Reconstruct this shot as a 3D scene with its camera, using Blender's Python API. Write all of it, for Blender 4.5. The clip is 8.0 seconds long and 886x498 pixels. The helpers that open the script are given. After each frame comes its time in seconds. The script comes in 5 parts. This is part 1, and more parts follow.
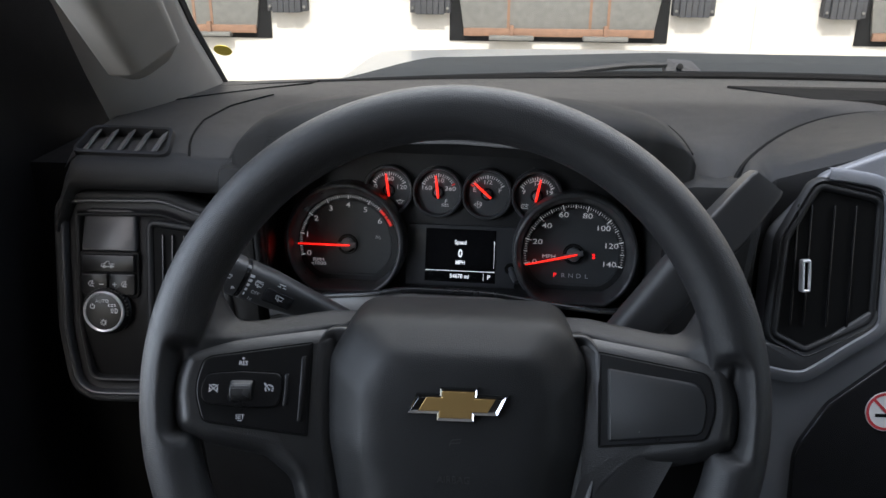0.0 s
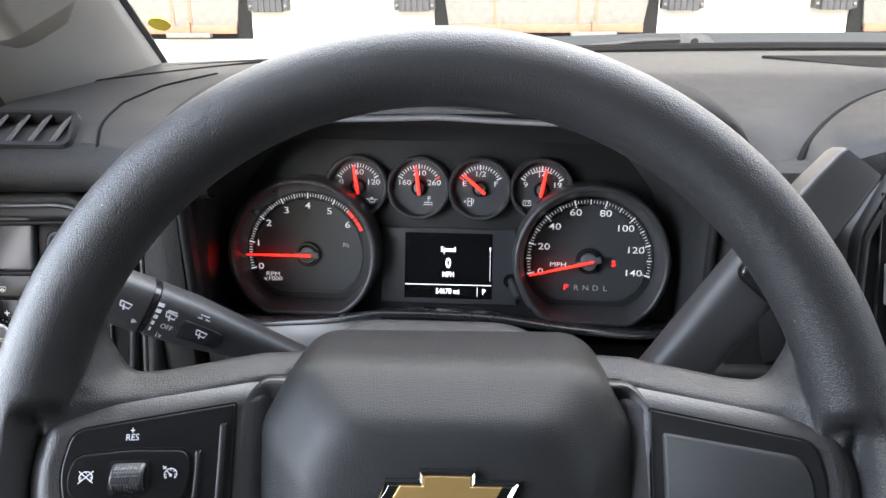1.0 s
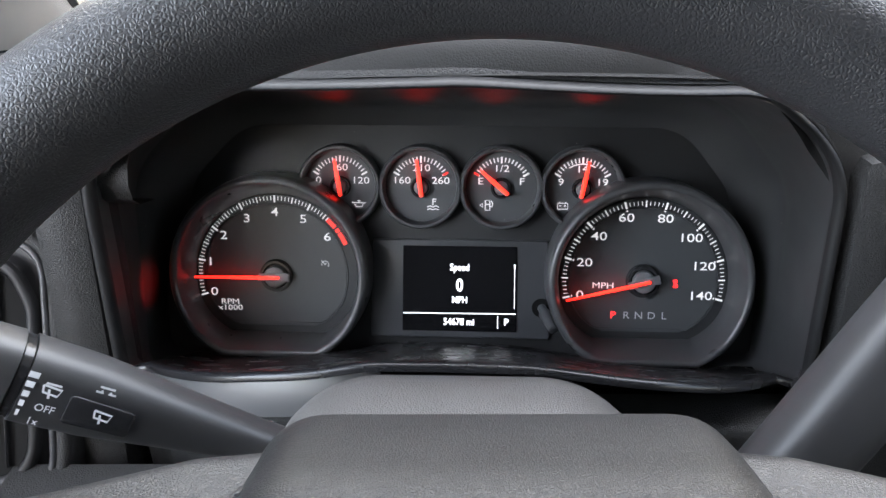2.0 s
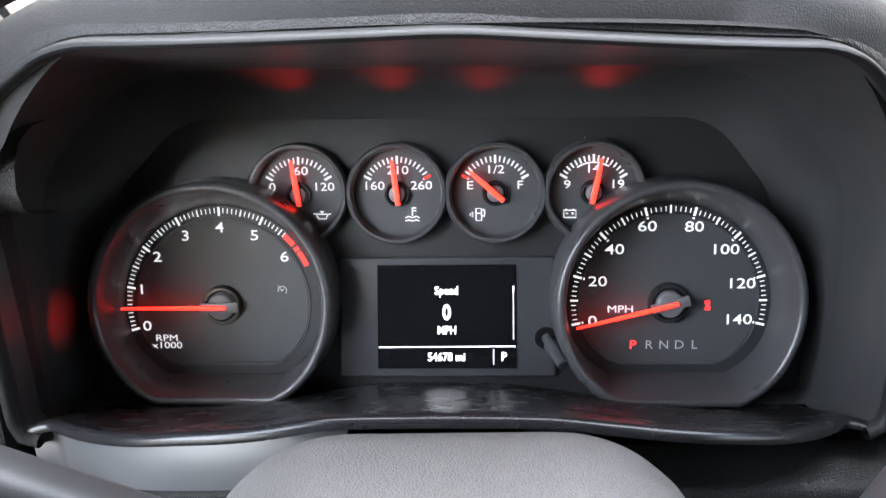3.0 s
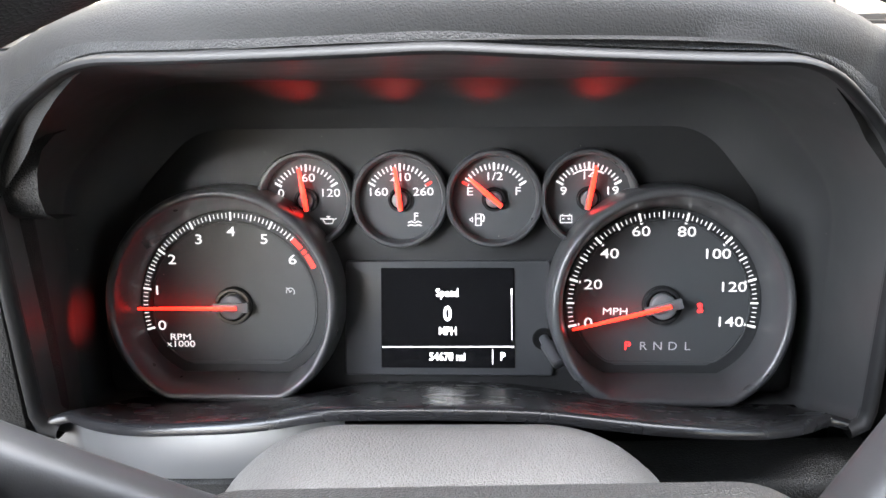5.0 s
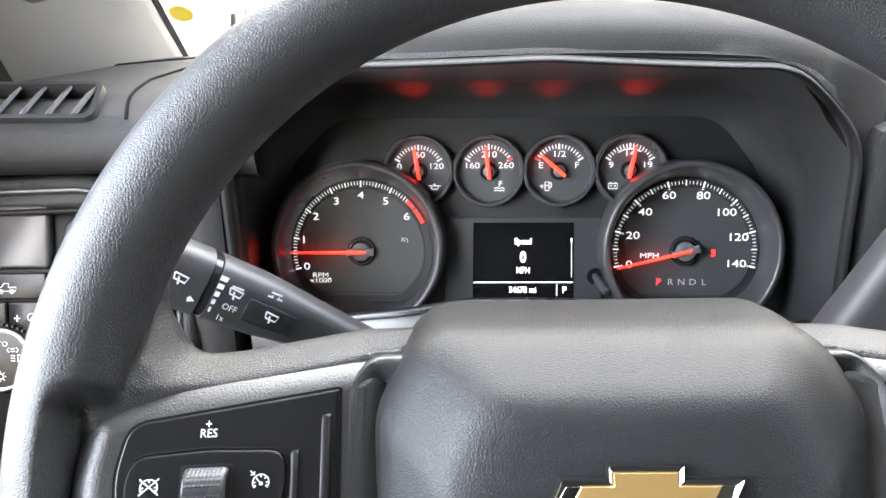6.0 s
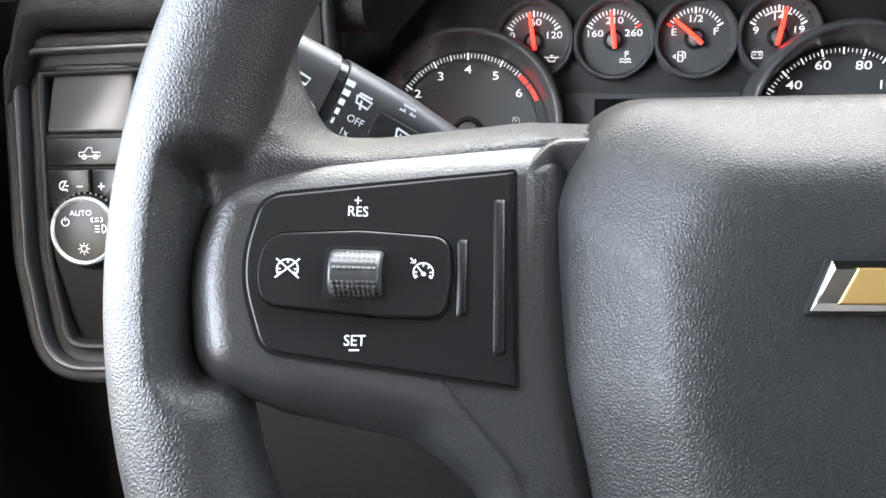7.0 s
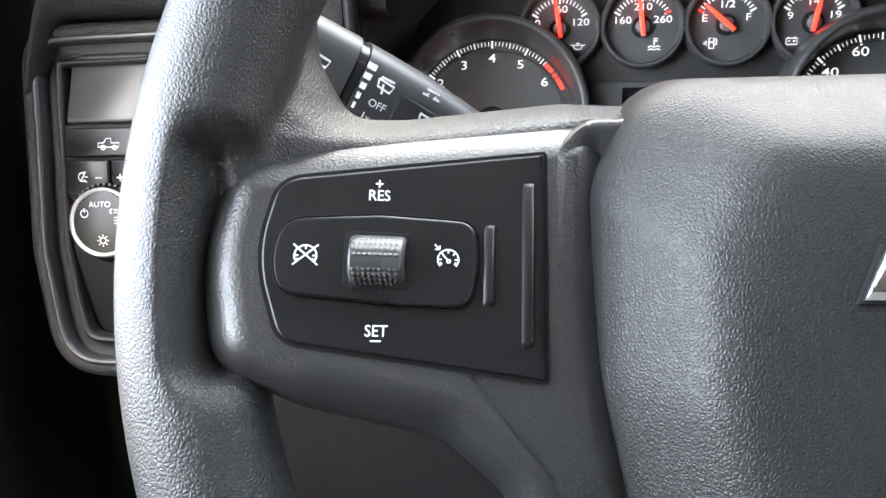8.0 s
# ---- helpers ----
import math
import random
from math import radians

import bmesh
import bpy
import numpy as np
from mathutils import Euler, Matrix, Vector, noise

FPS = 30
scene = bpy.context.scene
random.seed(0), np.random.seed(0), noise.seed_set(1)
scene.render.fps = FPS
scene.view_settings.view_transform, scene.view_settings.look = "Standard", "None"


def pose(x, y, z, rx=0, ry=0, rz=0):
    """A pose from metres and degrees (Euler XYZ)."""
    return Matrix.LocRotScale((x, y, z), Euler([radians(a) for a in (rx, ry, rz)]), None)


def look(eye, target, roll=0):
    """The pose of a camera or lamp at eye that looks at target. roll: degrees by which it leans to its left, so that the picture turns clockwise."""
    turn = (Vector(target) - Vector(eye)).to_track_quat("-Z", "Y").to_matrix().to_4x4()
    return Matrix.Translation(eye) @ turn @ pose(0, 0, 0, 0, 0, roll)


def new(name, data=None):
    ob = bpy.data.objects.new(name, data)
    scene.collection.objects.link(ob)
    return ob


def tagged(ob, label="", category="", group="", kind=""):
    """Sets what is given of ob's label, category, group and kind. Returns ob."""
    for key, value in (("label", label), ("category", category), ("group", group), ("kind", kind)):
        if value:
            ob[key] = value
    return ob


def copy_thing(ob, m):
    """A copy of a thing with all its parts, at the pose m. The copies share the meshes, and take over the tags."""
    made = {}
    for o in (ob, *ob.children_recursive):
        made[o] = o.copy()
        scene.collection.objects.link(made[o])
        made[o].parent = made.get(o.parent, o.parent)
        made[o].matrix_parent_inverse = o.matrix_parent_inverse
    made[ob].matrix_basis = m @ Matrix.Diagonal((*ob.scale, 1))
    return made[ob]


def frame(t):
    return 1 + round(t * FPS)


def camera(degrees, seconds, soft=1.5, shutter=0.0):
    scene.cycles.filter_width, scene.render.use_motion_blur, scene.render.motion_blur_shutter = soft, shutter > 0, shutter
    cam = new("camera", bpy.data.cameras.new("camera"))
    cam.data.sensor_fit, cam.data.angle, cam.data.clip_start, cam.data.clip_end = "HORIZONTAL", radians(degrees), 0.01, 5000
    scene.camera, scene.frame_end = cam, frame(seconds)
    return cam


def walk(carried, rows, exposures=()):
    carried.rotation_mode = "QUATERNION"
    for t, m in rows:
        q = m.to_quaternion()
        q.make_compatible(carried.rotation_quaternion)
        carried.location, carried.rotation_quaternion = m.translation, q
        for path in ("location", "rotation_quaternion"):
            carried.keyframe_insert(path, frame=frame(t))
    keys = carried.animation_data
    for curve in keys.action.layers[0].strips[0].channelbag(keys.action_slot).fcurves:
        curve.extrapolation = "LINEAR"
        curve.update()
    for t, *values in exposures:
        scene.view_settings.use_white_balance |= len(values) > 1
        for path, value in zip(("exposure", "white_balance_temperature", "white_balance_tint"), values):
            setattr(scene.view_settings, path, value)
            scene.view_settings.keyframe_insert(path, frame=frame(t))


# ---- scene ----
cam = camera(57.1, 8.0)
PATH = [
    (0, (0.025, 0.074, 1.791), (-0.08, 1.93, 1.054), 0.4),
    (0.2, (0.025, 0.101, 1.776), (-0.079, 1.958, 1.039), 0.3),
    (0.5, (0.023, 0.147, 1.759), (-0.07, 2.004, 1.021), -0.0),
    (1, (0.022, 0.224, 1.738), (-0.059, 2.083, 1.004), -0.5),
    (1.5, (0.005, 0.3, 1.719), (-0.042, 2.156, 0.977), -0.3),
    (2.8, (-0.008, 0.446, 1.6545), (0.007, 2.339, 0.978), -1.05),
    (3, (-0.008, 0.452, 1.6534), (0.023, 2.345, 0.989), -1.0),
    (3.5, (-0.0084, 0.4527, 1.653), (0.035, 2.347, 0.990), -0.9),
    (4, (-0.008, 0.4525, 1.653), (0.034, 2.347, 0.989), -0.9),
    (4.2, (-0.008, 0.4525, 1.653), (0.034, 2.347, 0.989), -0.9),
    (5.3, (0.004, 0.408, 1.664), (-0.028, 2.311, 1.036), -1.4),
    (5.5, (-0.003, 0.372, 1.676), (-0.035, 2.279, 1.059), -1.4),
    (6, (-0.042, 0.286, 1.671), (-0.094, 2.184, 1.051), -1.35),
    (6.2, (-0.058, 0.274, 1.663), (-0.136, 2.163, 1.01), -1.3),
    (6.5, (-0.073, 0.283, 1.633), (-0.197, 2.167, 0.97), -1.7),
    (6.8, (-0.082, 0.308, 1.604), (-0.243, 2.187, 0.938), -1.8),
    (7, (-0.084, 0.318, 1.596), (-0.266, 2.193, 0.924), -2.0),
    (7.5, (-0.086, 0.326, 1.591), (-0.304, 2.195, 0.914), -2.3),
    (8, (-0.086, 0.327, 1.59), (-0.321, 2.194, 0.913), -2.5),
]
walk(cam, [(t, look(eye, target, roll)) for t, eye, target, roll in PATH],
     [(0.0, 2.1, 6050, 10), (0.1, 2.4, 6050, 10), (0.3, 2.95, 6200, 10), (0.5, 3.4, 6200, 11), (1.7, 3.6, 6250, 11), (2.8, 4.2, 6250, 11),
      (4.2, 4.3, 6250, 11), (5.5, 4.72, 6650, 11), (6.0, 4.5, 6450, 10), (7.0, 4.4, 6400, 9), (8.0, 4.4, 6400, 9)])

# ---- daylight ----
world = bpy.data.worlds.new("sky")
scene.world = world
world.use_nodes = True
wn = world.node_tree
sky = wn.nodes.new("ShaderNodeTexSky")
sky.sky_type = "NISHITA"
sky.sun_disc = False
sky.sun_elevation, sky.sun_rotation = radians(48), radians(180)
sky.air_density, sky.dust_density = 1.2, 4.5
wn.nodes["Background"].inputs["Strength"].default_value = 0.095
wn.links.new(sky.outputs[0], wn.nodes["Background"].inputs["Color"])
lamp = bpy.data.lights.new("sun", "SUN")
lamp.energy, lamp.angle, lamp.color = 1.7, radians(3), (1.0, 0.95, 0.87)
sun = new("sun", lamp)
sun.matrix_world = look((0.0, -6.0, 6.6), (0, 0, 0))

# added lamps for sky light in the driver's window and upper half of windshield
for wide, high, watts, tone, eye, target in ((0.54, 0.46, 0.64, (0.85, 0.92, 1.0), (-0.435, 0.34, 1.73), (0.5, 0.34, 1.62)),
                                             (1.20, 0.34, 0.85, (1.0, 0.985, 0.96), (0.34, 0.705, 1.915), (0.34, 0.255, 1.215))):
    pane = bpy.data.lights.new("window_fill", "AREA")
    pane.shape, pane.size, pane.size_y, pane.spread = "RECTANGLE", wide, high, radians(130)
    pane.energy, pane.color = watts, tone
    new("window_fill", pane).matrix_world = look(eye, target)

# ---- helpers of the scene ----
def frm(origin, tilt, yaw=0):
    """Matrix of a face: x right, y up along it, z towards the driver."""
    a, b = radians(tilt), radians(yaw)
    u = Vector((math.cos(b), math.sin(b), 0))
    f = Vector((-math.sin(b), math.cos(b), 0))
    v = f * math.sin(a) + Vector((0, 0, math.cos(a)))
    n = u.cross(v)
    m = Matrix((u, v, n)).transposed().to_4x4()
    m.translation = origin
    return m


def finish(bm, name, material, sharp=38):
    bmesh.ops.recalc_face_normals(bm, faces=bm.faces)
    for e in bm.edges:
        e.smooth = len(e.link_faces) == 2 and e.calc_face_angle(0) < radians(sharp)
    for f in bm.faces:
        f.smooth = True
    me = bpy.data.meshes.new(name)
    bm.to_mesh(me)
    bm.free()
    for m in material if isinstance(material, (list, tuple)) else [material]:
        me.materials.append(m)
    return me


def part(name, bm, material, parent, label="", sharp=38):
    ob = new(name, finish(bm, name, material, sharp))
    ob.parent = parent
    if label:
        tagged(ob, label)
    return ob


def thing(name, m, label, category, group="", kind=""):
    ob = new(name)
    ob.empty_display_size = 0.02
    ob.matrix_world = m
    return tagged(ob, label, category, group, kind)


def solid(name, bm, material, label, category, kind="", m=None, sharp=38, group=""):
    ob = new(name, finish(bm, name, material, sharp))
    if m is not None:
        ob.matrix_world = m
    return tagged(ob, label, category, group, kind)


def rounded(corners, seg=6):
    """Outline with rounded corners from (x, y, radius), counter-clockwise."""
    out, n = [], len(corners)
    for i in range(n):
        p0, p, p1 = (Vector(corners[k % n][:2]) for k in (i - 1, i, i + 1))
        r = corners[i][2]
        if r <= 0:
            out.append(p)
            continue
        a, b = (p0 - p).normalized(), (p1 - p).normalized()
        half = a.angle(b) / 2
        d = min(r / max(math.tan(half), 1e-4), 0.49 * min((p0 - p).length, (p1 - p).length))
        s, e = p + a * d, p + b * d
        for k in range(seg + 1):
            t = k / seg
            out.append(s * (1 - t) ** 2 + p * 2 * t * (1 - t) + e * t * t)
    return out


def circle(r, n=48, cx=0.0, cy=0.0, start=0.0):
    return [Vector((cx + r * math.cos(start + 2 * math.pi * k / n), cy + r * math.sin(start + 2 * math.pi * k / n))) for k in range(n)]


def offset(pts, d):
    """Moves a counter-clockwise outline inwards by d."""
    n, out = len(pts), []
    for i in range(n):
        a, b = pts[i] - pts[i - 1], pts[(i + 1) % n] - pts[i]
        a = a.normalized() if a.length > 1e-9 else b.normalized()
        b = b.normalized() if b.length > 1e-9 else a
        t = a + b
        t = t.normalized() if t.length > 1e-6 else a
        m = Vector((-t.y, t.x))
        c = max(0.5, m.dot(Vector((-a.y, a.x))))
        out.append(pts[i] + m * d / c)
    return out


def ring(bm, pts, z):
    return [bm.verts.new((p[0], p[1], z)) for p in pts]


def skin(bm, r0, r1, closed=True):
    n = len(r0)
    return [bm.faces.new((r0[i], r0[(i + 1) % n], r1[(i + 1) % n], r1[i])) for i in range(n if closed else n - 1)]


def loft(bm, pts, profile, cap=True, base=False):
    """Stacks inset copies of an outline: profile of (inset, height)."""
    rings = [ring(bm, offset(pts, d) if abs(d) > 1e-9 else pts, z) for d, z in profile]
    for a, b in zip(rings, rings[1:]):
        skin(bm, a, b)
    if cap:
        bm.faces.new(rings[-1])
    if base:
        bm.faces.new(list(reversed(rings[0])))
    return rings


def slab(pts, z0, z1, bevel=0.002, seg=3, base=True):
    bm = bmesh.new()
    prof = [(0, z0)] + [(bevel * (1 - math.cos(k / seg * math.pi / 2)), z1 - bevel + bevel * math.sin(k / seg * math.pi / 2)) for k in range(seg + 1)]
    loft(bm, pts, prof, True, base)
    return bm


def box(bm, lo, hi, bevel=0.0):
    g = bmesh.ops.create_cube(bm, size=1)
    vs = g["verts"]
    for v in vs:
        v.co = Vector([(a + b) / 2 + c * (b - a) for a, b, c in zip(lo, hi, v.co)])
    if bevel:
        es = list({e for v in vs for e in v.link_edges})
        bmesh.ops.bevel(bm, geom=es, offset=bevel, segments=2, affect="EDGES", profile=0.5)
    return bm


def tube(bm, path, radius, n=10, closed=False, cap=True):
    """A round bar along a path; radius a number or one for each point."""
    path = [Vector(p) for p in path]
    rs = radius if isinstance(radius, (list, tuple)) else [radius] * len(path)
    rings, ref = [], None
    m = len(path)
    for i, p in enumerate(path):
        t = (path[(i + 1) % m] - path[i - 1]) if closed else (path[min(i + 1, m - 1)] - path[max(i - 1, 0)])
        t.normalize()
        if ref is None:
            ref = t.orthogonal().normalized()
        ref = (ref - t * ref.dot(t)).normalized()
        s = t.cross(ref)
        rings.append([bm.verts.new(p + rs[i] * (ref * math.cos(2 * math.pi * k / n) + s * math.sin(2 * math.pi * k / n))) for k in range(n)])
    for a, b in zip(rings, rings[1:]):
        skin(bm, a, b)
    if closed:
        skin(bm, rings[-1], rings[0])
    elif cap:
        bm.faces.new(list(reversed(rings[0])))
        bm.faces.new(rings[-1])
    return rings


def lathe(bm, prof, n=48, cx=0.0, cy=0.0, cap=True):
    """Turns a profile of (radius, height) about a vertical axis."""
    rings = [ring(bm, circle(r, n, cx, cy), z) for r, z in prof]
    for a, b in zip(rings, rings[1:]):
        skin(bm, a, b)
    if cap:
        bm.faces.new(rings[-1])
    return rings


def resample(pts, n):
    """n points evenly along a closed outline, from the point lowest and nearest the middle."""
    cx = sum(p[0] for p in pts) / len(pts)
    m = len(pts)
    best = None
    lo = min(p[1] for p in pts)
    for i in range(m):
        a, b = pts[i], pts[(i + 1) % m]
        if min(a[0], b[0]) <= cx <= max(a[0], b[0]) and abs(b[0] - a[0]) > 1e-9:
            t = (cx - a[0]) / (b[0] - a[0])
            q = Vector(a).lerp(Vector(b), t)
            if best is None or q[1] < best[0]:
                best = (q[1], i, q)
    _, i, q = best
    loop = [q] + [Vector(pts[(i + 1 + k) % m]) for k in range(m)] + [q]
    acc = [0.0]
    for a, b in zip(loop, loop[1:]):
        acc.append(acc[-1] + (b - a).length)
    out, j = [], 0
    for k in range(n):
        s = acc[-1] * k / n
        while acc[j + 1] < s:
            j += 1
        d = acc[j + 1] - acc[j]
        out.append(loop[j].lerp(loop[j + 1], (s - acc[j]) / d if d > 1e-12 else 0))
    return out


def strokes(bm, lines, width, z=0.0, sx=1.0, cx=0.0, cy=0.0, height=0.0002):
    """Flat printed lines: each a list of points, as thin raised strips."""
    for line in lines:
        pts = [Vector((cx + sx * p[0], cy + p[1])) for p in line]
        left, right = [], []
        for i, p in enumerate(pts):
            t = (pts[min(i + 1, len(pts) - 1)] - pts[max(i - 1, 0)])
            if t.length < 1e-9:
                t = Vector((1, 0))
            t.normalize()
            m = Vector((-t.y, t.x)) * width / 2
            left.append(bm.verts.new((p.x + m.x, p.y + m.y, z + height)))
            right.append(bm.verts.new((p.x - m.x, p.y - m.y, z + height)))
        for i in range(len(pts) - 1):
            bm.faces.new((left[i], right[i], right[i + 1], left[i + 1]))


def arc(cx, cy, r, a0, a1, n=12):
    return [(cx + r * math.cos(radians(a0 + (a1 - a0) * k / n)), cy + r * math.sin(radians(a0 + (a1 - a0) * k / n))) for k in range(n + 1)]


def lettering(name, text, size, material, parent, x, y, z, stretch=1.0, label="", bold=0.0, raised=0.0):
    """Built-in font, centred on (x, y), size = height of a capital."""
    cu = bpy.data.curves.new(name, "FONT")
    cu.body, cu.size, cu.align_x, cu.align_y = text, size / 0.69, "CENTER", "CENTER"
    cu.offset = bold
    cu.extrude = raised
    cu.resolution_u = 3
    tmp = new(name + "_curve", cu)
    bpy.context.view_layer.update()
    me = bpy.data.meshes.new_from_object(tmp.evaluated_get(bpy.context.evaluated_depsgraph_get()))
    bpy.data.objects.remove(tmp)
    bpy.data.curves.remove(cu)
    for v in me.vertices:
        v.co = Vector((x + v.co.x * stretch, y + v.co.y, z + v.co.z))
    me.materials.clear()
    me.materials.append(material)
    ob = new(name, me)
    ob.parent = parent
    if label:
        tagged(ob, label)
    return ob


# ---- materials ----
def material(name, color, rough=0.5, metal=0.0, grain=0.0, grain_size=0.0015, mottle=0.12, fine=0.0, emit=0.0, emit_color=None, coat=0.0, spec=0.5, leather=True, dust=0.0):
    m = bpy.data.materials.new(name)
    m.use_nodes = True
    nt = m.node_tree
    b = nt.nodes["Principled BSDF"]
    b.inputs["Roughness"].default_value = rough
    b.inputs["Metallic"].default_value = metal
    b.inputs["Specular IOR Level"].default_value = spec
    b.inputs["Coat Weight"].default_value = coat
    tc = nt.nodes.new("ShaderNodeTexCoord")
    big = nt.nodes.new("ShaderNodeTexNoise")
    big.inputs["Scale"].default_value = 18
    big.inputs["Detail"].default_value = 6
    nt.links.new(tc.outputs["Object"], big.inputs["Vector"])
    mix = nt.nodes.new("ShaderNodeMix")
    mix.data_type = "RGBA"
    mix.inputs[6].default_value = (*[c * (1 - mottle) for c in color], 1)
    mix.inputs[7].default_value = (*[min(1, c * (1 + mottle)) for c in color], 1)
    nt.links.new(big.outputs["Fac"], mix.inputs[0])
    col = mix.outputs[2]
    if dust:
        dv = nt.nodes.new("ShaderNodeTexVoronoi")
        dv.inputs["Scale"].default_value = 260
        nt.links.new(tc.outputs["Object"], dv.inputs["Vector"])
        lt = nt.nodes.new("ShaderNodeMath")
        lt.operation = "LESS_THAN"
        lt.inputs[1].default_value = 0.075
        nt.links.new(dv.outputs["Distance"], lt.inputs[0])
        sep = nt.nodes.new("ShaderNodeSeparateColor")
        nt.links.new(dv.outputs["Color"], sep.inputs[0])
        pick = nt.nodes.new("ShaderNodeMath")
        pick.operation = "LESS_THAN"
        pick.inputs[1].default_value = dust
        nt.links.new(sep.outputs[0], pick.inputs[0])
        both = nt.nodes.new("ShaderNodeMath")
        both.operation = "MULTIPLY"
        nt.links.new(lt.outputs[0], both.inputs[0])
        nt.links.new(pick.outputs[0], both.inputs[1])
        dm = nt.nodes.new("ShaderNodeMix")
        dm.data_type = "RGBA"
        dm.inputs[7].default_value = (0.35, 0.33, 0.3, 1)
        nt.links.new(col, dm.inputs[6])
        nt.links.new(both.outputs[0], dm.inputs[0])
        col = dm.outputs[2]
    nt.links.new(col, b.inputs["Base Color"])
    rr = nt.nodes.new("ShaderNodeMapRange")
    rr.inputs[3].default_value = max(0.02, rough - 0.07)
    rr.inputs[4].default_value = min(1, rough + 0.07)
    rn = nt.nodes.new("ShaderNodeTexNoise")
    rn.inputs["Scale"].default_value = 60
    rn.inputs["Detail"].default_value = 4
    nt.links.new(tc.outputs["Object"], rn.inputs["Vector"])
    nt.links.new(rn.outputs["Fac"], rr.inputs[0])
    nt.links.new(rr.outputs[0], b.inputs["Roughness"])
    if grain:
        bump = nt.nodes.new("ShaderNodeBump")
        bump.inputs["Strength"].default_value = grain
        bump.inputs["Distance"].default_value = grain_size * 0.35
        if leather:
            warp = nt.nodes.new("ShaderNodeTexNoise")
            warp.inputs["Scale"].default_value = 0.35 / grain_size
            nt.links.new(tc.outputs["Object"], warp.inputs["Vector"])
            add = nt.nodes.new("ShaderNodeVectorMath")
            add.operation = "MULTIPLY_ADD"
            add.inputs[1].default_value = (grain_size, grain_size, grain_size)
            nt.links.new(warp.outputs["Color"], add.inputs[0])
            nt.links.new(tc.outputs["Object"], add.inputs[2])
            vo = nt.nodes.new("ShaderNodeTexVoronoi")
            vo.feature = "DISTANCE_TO_EDGE"
            vo.inputs["Scale"].default_value = 1 / grain_size
            nt.links.new(add.outputs[0], vo.inputs["Vector"])
            crease = nt.nodes.new("ShaderNodeMapRange")
            crease.interpolation_type = "SMOOTHSTEP"
            crease.inputs[2].default_value = 0.30
            nt.links.new(vo.outputs["Distance"], crease.inputs[0])
            nt.links.new(crease.outputs[0], bump.inputs["Height"])
        else:
            fn = nt.nodes.new("ShaderNodeTexNoise")
            fn.inputs["Scale"].default_value = 1 / grain_size
            fn.inputs["Detail"].default_value = 3
            nt.links.new(tc.outputs["Object"], fn.inputs["Vector"])
            nt.links.new(fn.outputs["Fac"], bump.inputs["Height"])
        nt.links.new(bump.outputs[0], b.inputs["Normal"])
    if emit:
        b.inputs["Emission Color"].default_value = (*(emit_color or color), 1)
        b.inputs["Emission Strength"].default_value = emit
    return m


def pane_material(name, tint=(1, 1, 1), gloss=1.0, rough=0.0):
    m = bpy.data.materials.new(name)
    m.use_nodes = True
    nt = m.node_tree
    nt.nodes.remove(nt.nodes["Principled BSDF"])
    out = nt.nodes["Material Output"]
    tr = nt.nodes.new("ShaderNodeBsdfTransparent")
    tr.inputs[0].default_value = (*tint, 1)
    gl = nt.nodes.new("ShaderNodeBsdfGlossy")
    gl.inputs["Roughness"].default_value = rough
    gl.inputs["Color"].default_value = (gloss, gloss, gloss, 1)
    lw = nt.nodes.new("ShaderNodeLayerWeight")
    p5 = nt.nodes.new("ShaderNodeMath")
    p5.operation = "POWER"
    p5.inputs[1].default_value = 5.0
    nt.links.new(lw.outputs["Facing"], p5.inputs[0])
    fr = nt.nodes.new("ShaderNodeMath")
    fr.operation = "MULTIPLY_ADD"
    fr.inputs[1].default_value, fr.inputs[2].default_value = 0.9, 0.04
    nt.links.new(p5.outputs[0], fr.inputs[0])
    mx = nt.nodes.new("ShaderNodeMixShader")
    nt.links.new(fr.outputs[0], mx.inputs[0])
    nt.links.new(tr.outputs[0], mx.inputs[1])
    nt.links.new(gl.outputs[0], mx.inputs[2])
    nt.links.new(mx.outputs[0], out.inputs[0])
    return m


RIM = material("wheel_rim_urethane", (0.017, 0.017, 0.018), 0.42, grain=0.34, grain_size=0.0011, dust=0.02, spec=0.34)
SPOKE = material("spoke_plastic", (0.015, 0.015, 0.0155), 0.38, grain=0.8, grain_size=0.0008, leather=False, spec=0.6)
PAD = material("airbag_cover", (0.0115, 0.0117, 0.0122), 0.43, grain=0.30, grain_size=0.0010, spec=0.28)
SWITCH = material("switch_plastic", (0.006, 0.006, 0.0065), 0.30, grain=0.06, grain_size=0.0005, leather=False, spec=0.3)
ROLLER = material("roller_plastic", (0.032, 0.032, 0.033), 0.28, grain=0.1, grain_size=0.0004, leather=False)
LEVERM = material("lever_plastic", (0.022, 0.022, 0.023), 0.44, grain=0.15, grain_size=0.0006, leather=False, spec=0.5)
HUB = material("needle_hub", (0.02, 0.02, 0.021), 0.22)
PINMETAL = material("satin_chrome", (0.66, 0.67, 0.69), 0.34, metal=0.7)
VENTRIM = material("vent_rim", (0.014, 0.014, 0.015), 0.5, spec=0.35, grain=0.08, grain_size=0.0005, leather=False)
# Blue-grey paler than the pod face, for sky reflected in the cover plate.
COVER = material("cover_plate", (0.036, 0.037, 0.040), 0.34, grain=0.05, grain_size=0.0005, leather=False)
PODFACE = material("pod_face", (0.007, 0.007, 0.0075), 0.5, grain=0.05, grain_size=0.0005, leather=False, spec=0.15)
DUSTY = material("dusty_switch_plastic", (0.009, 0.0095, 0.0105), 0.5, grain=0.06, grain_size=0.0005, leather=False, mottle=0.35, dust=0.03)
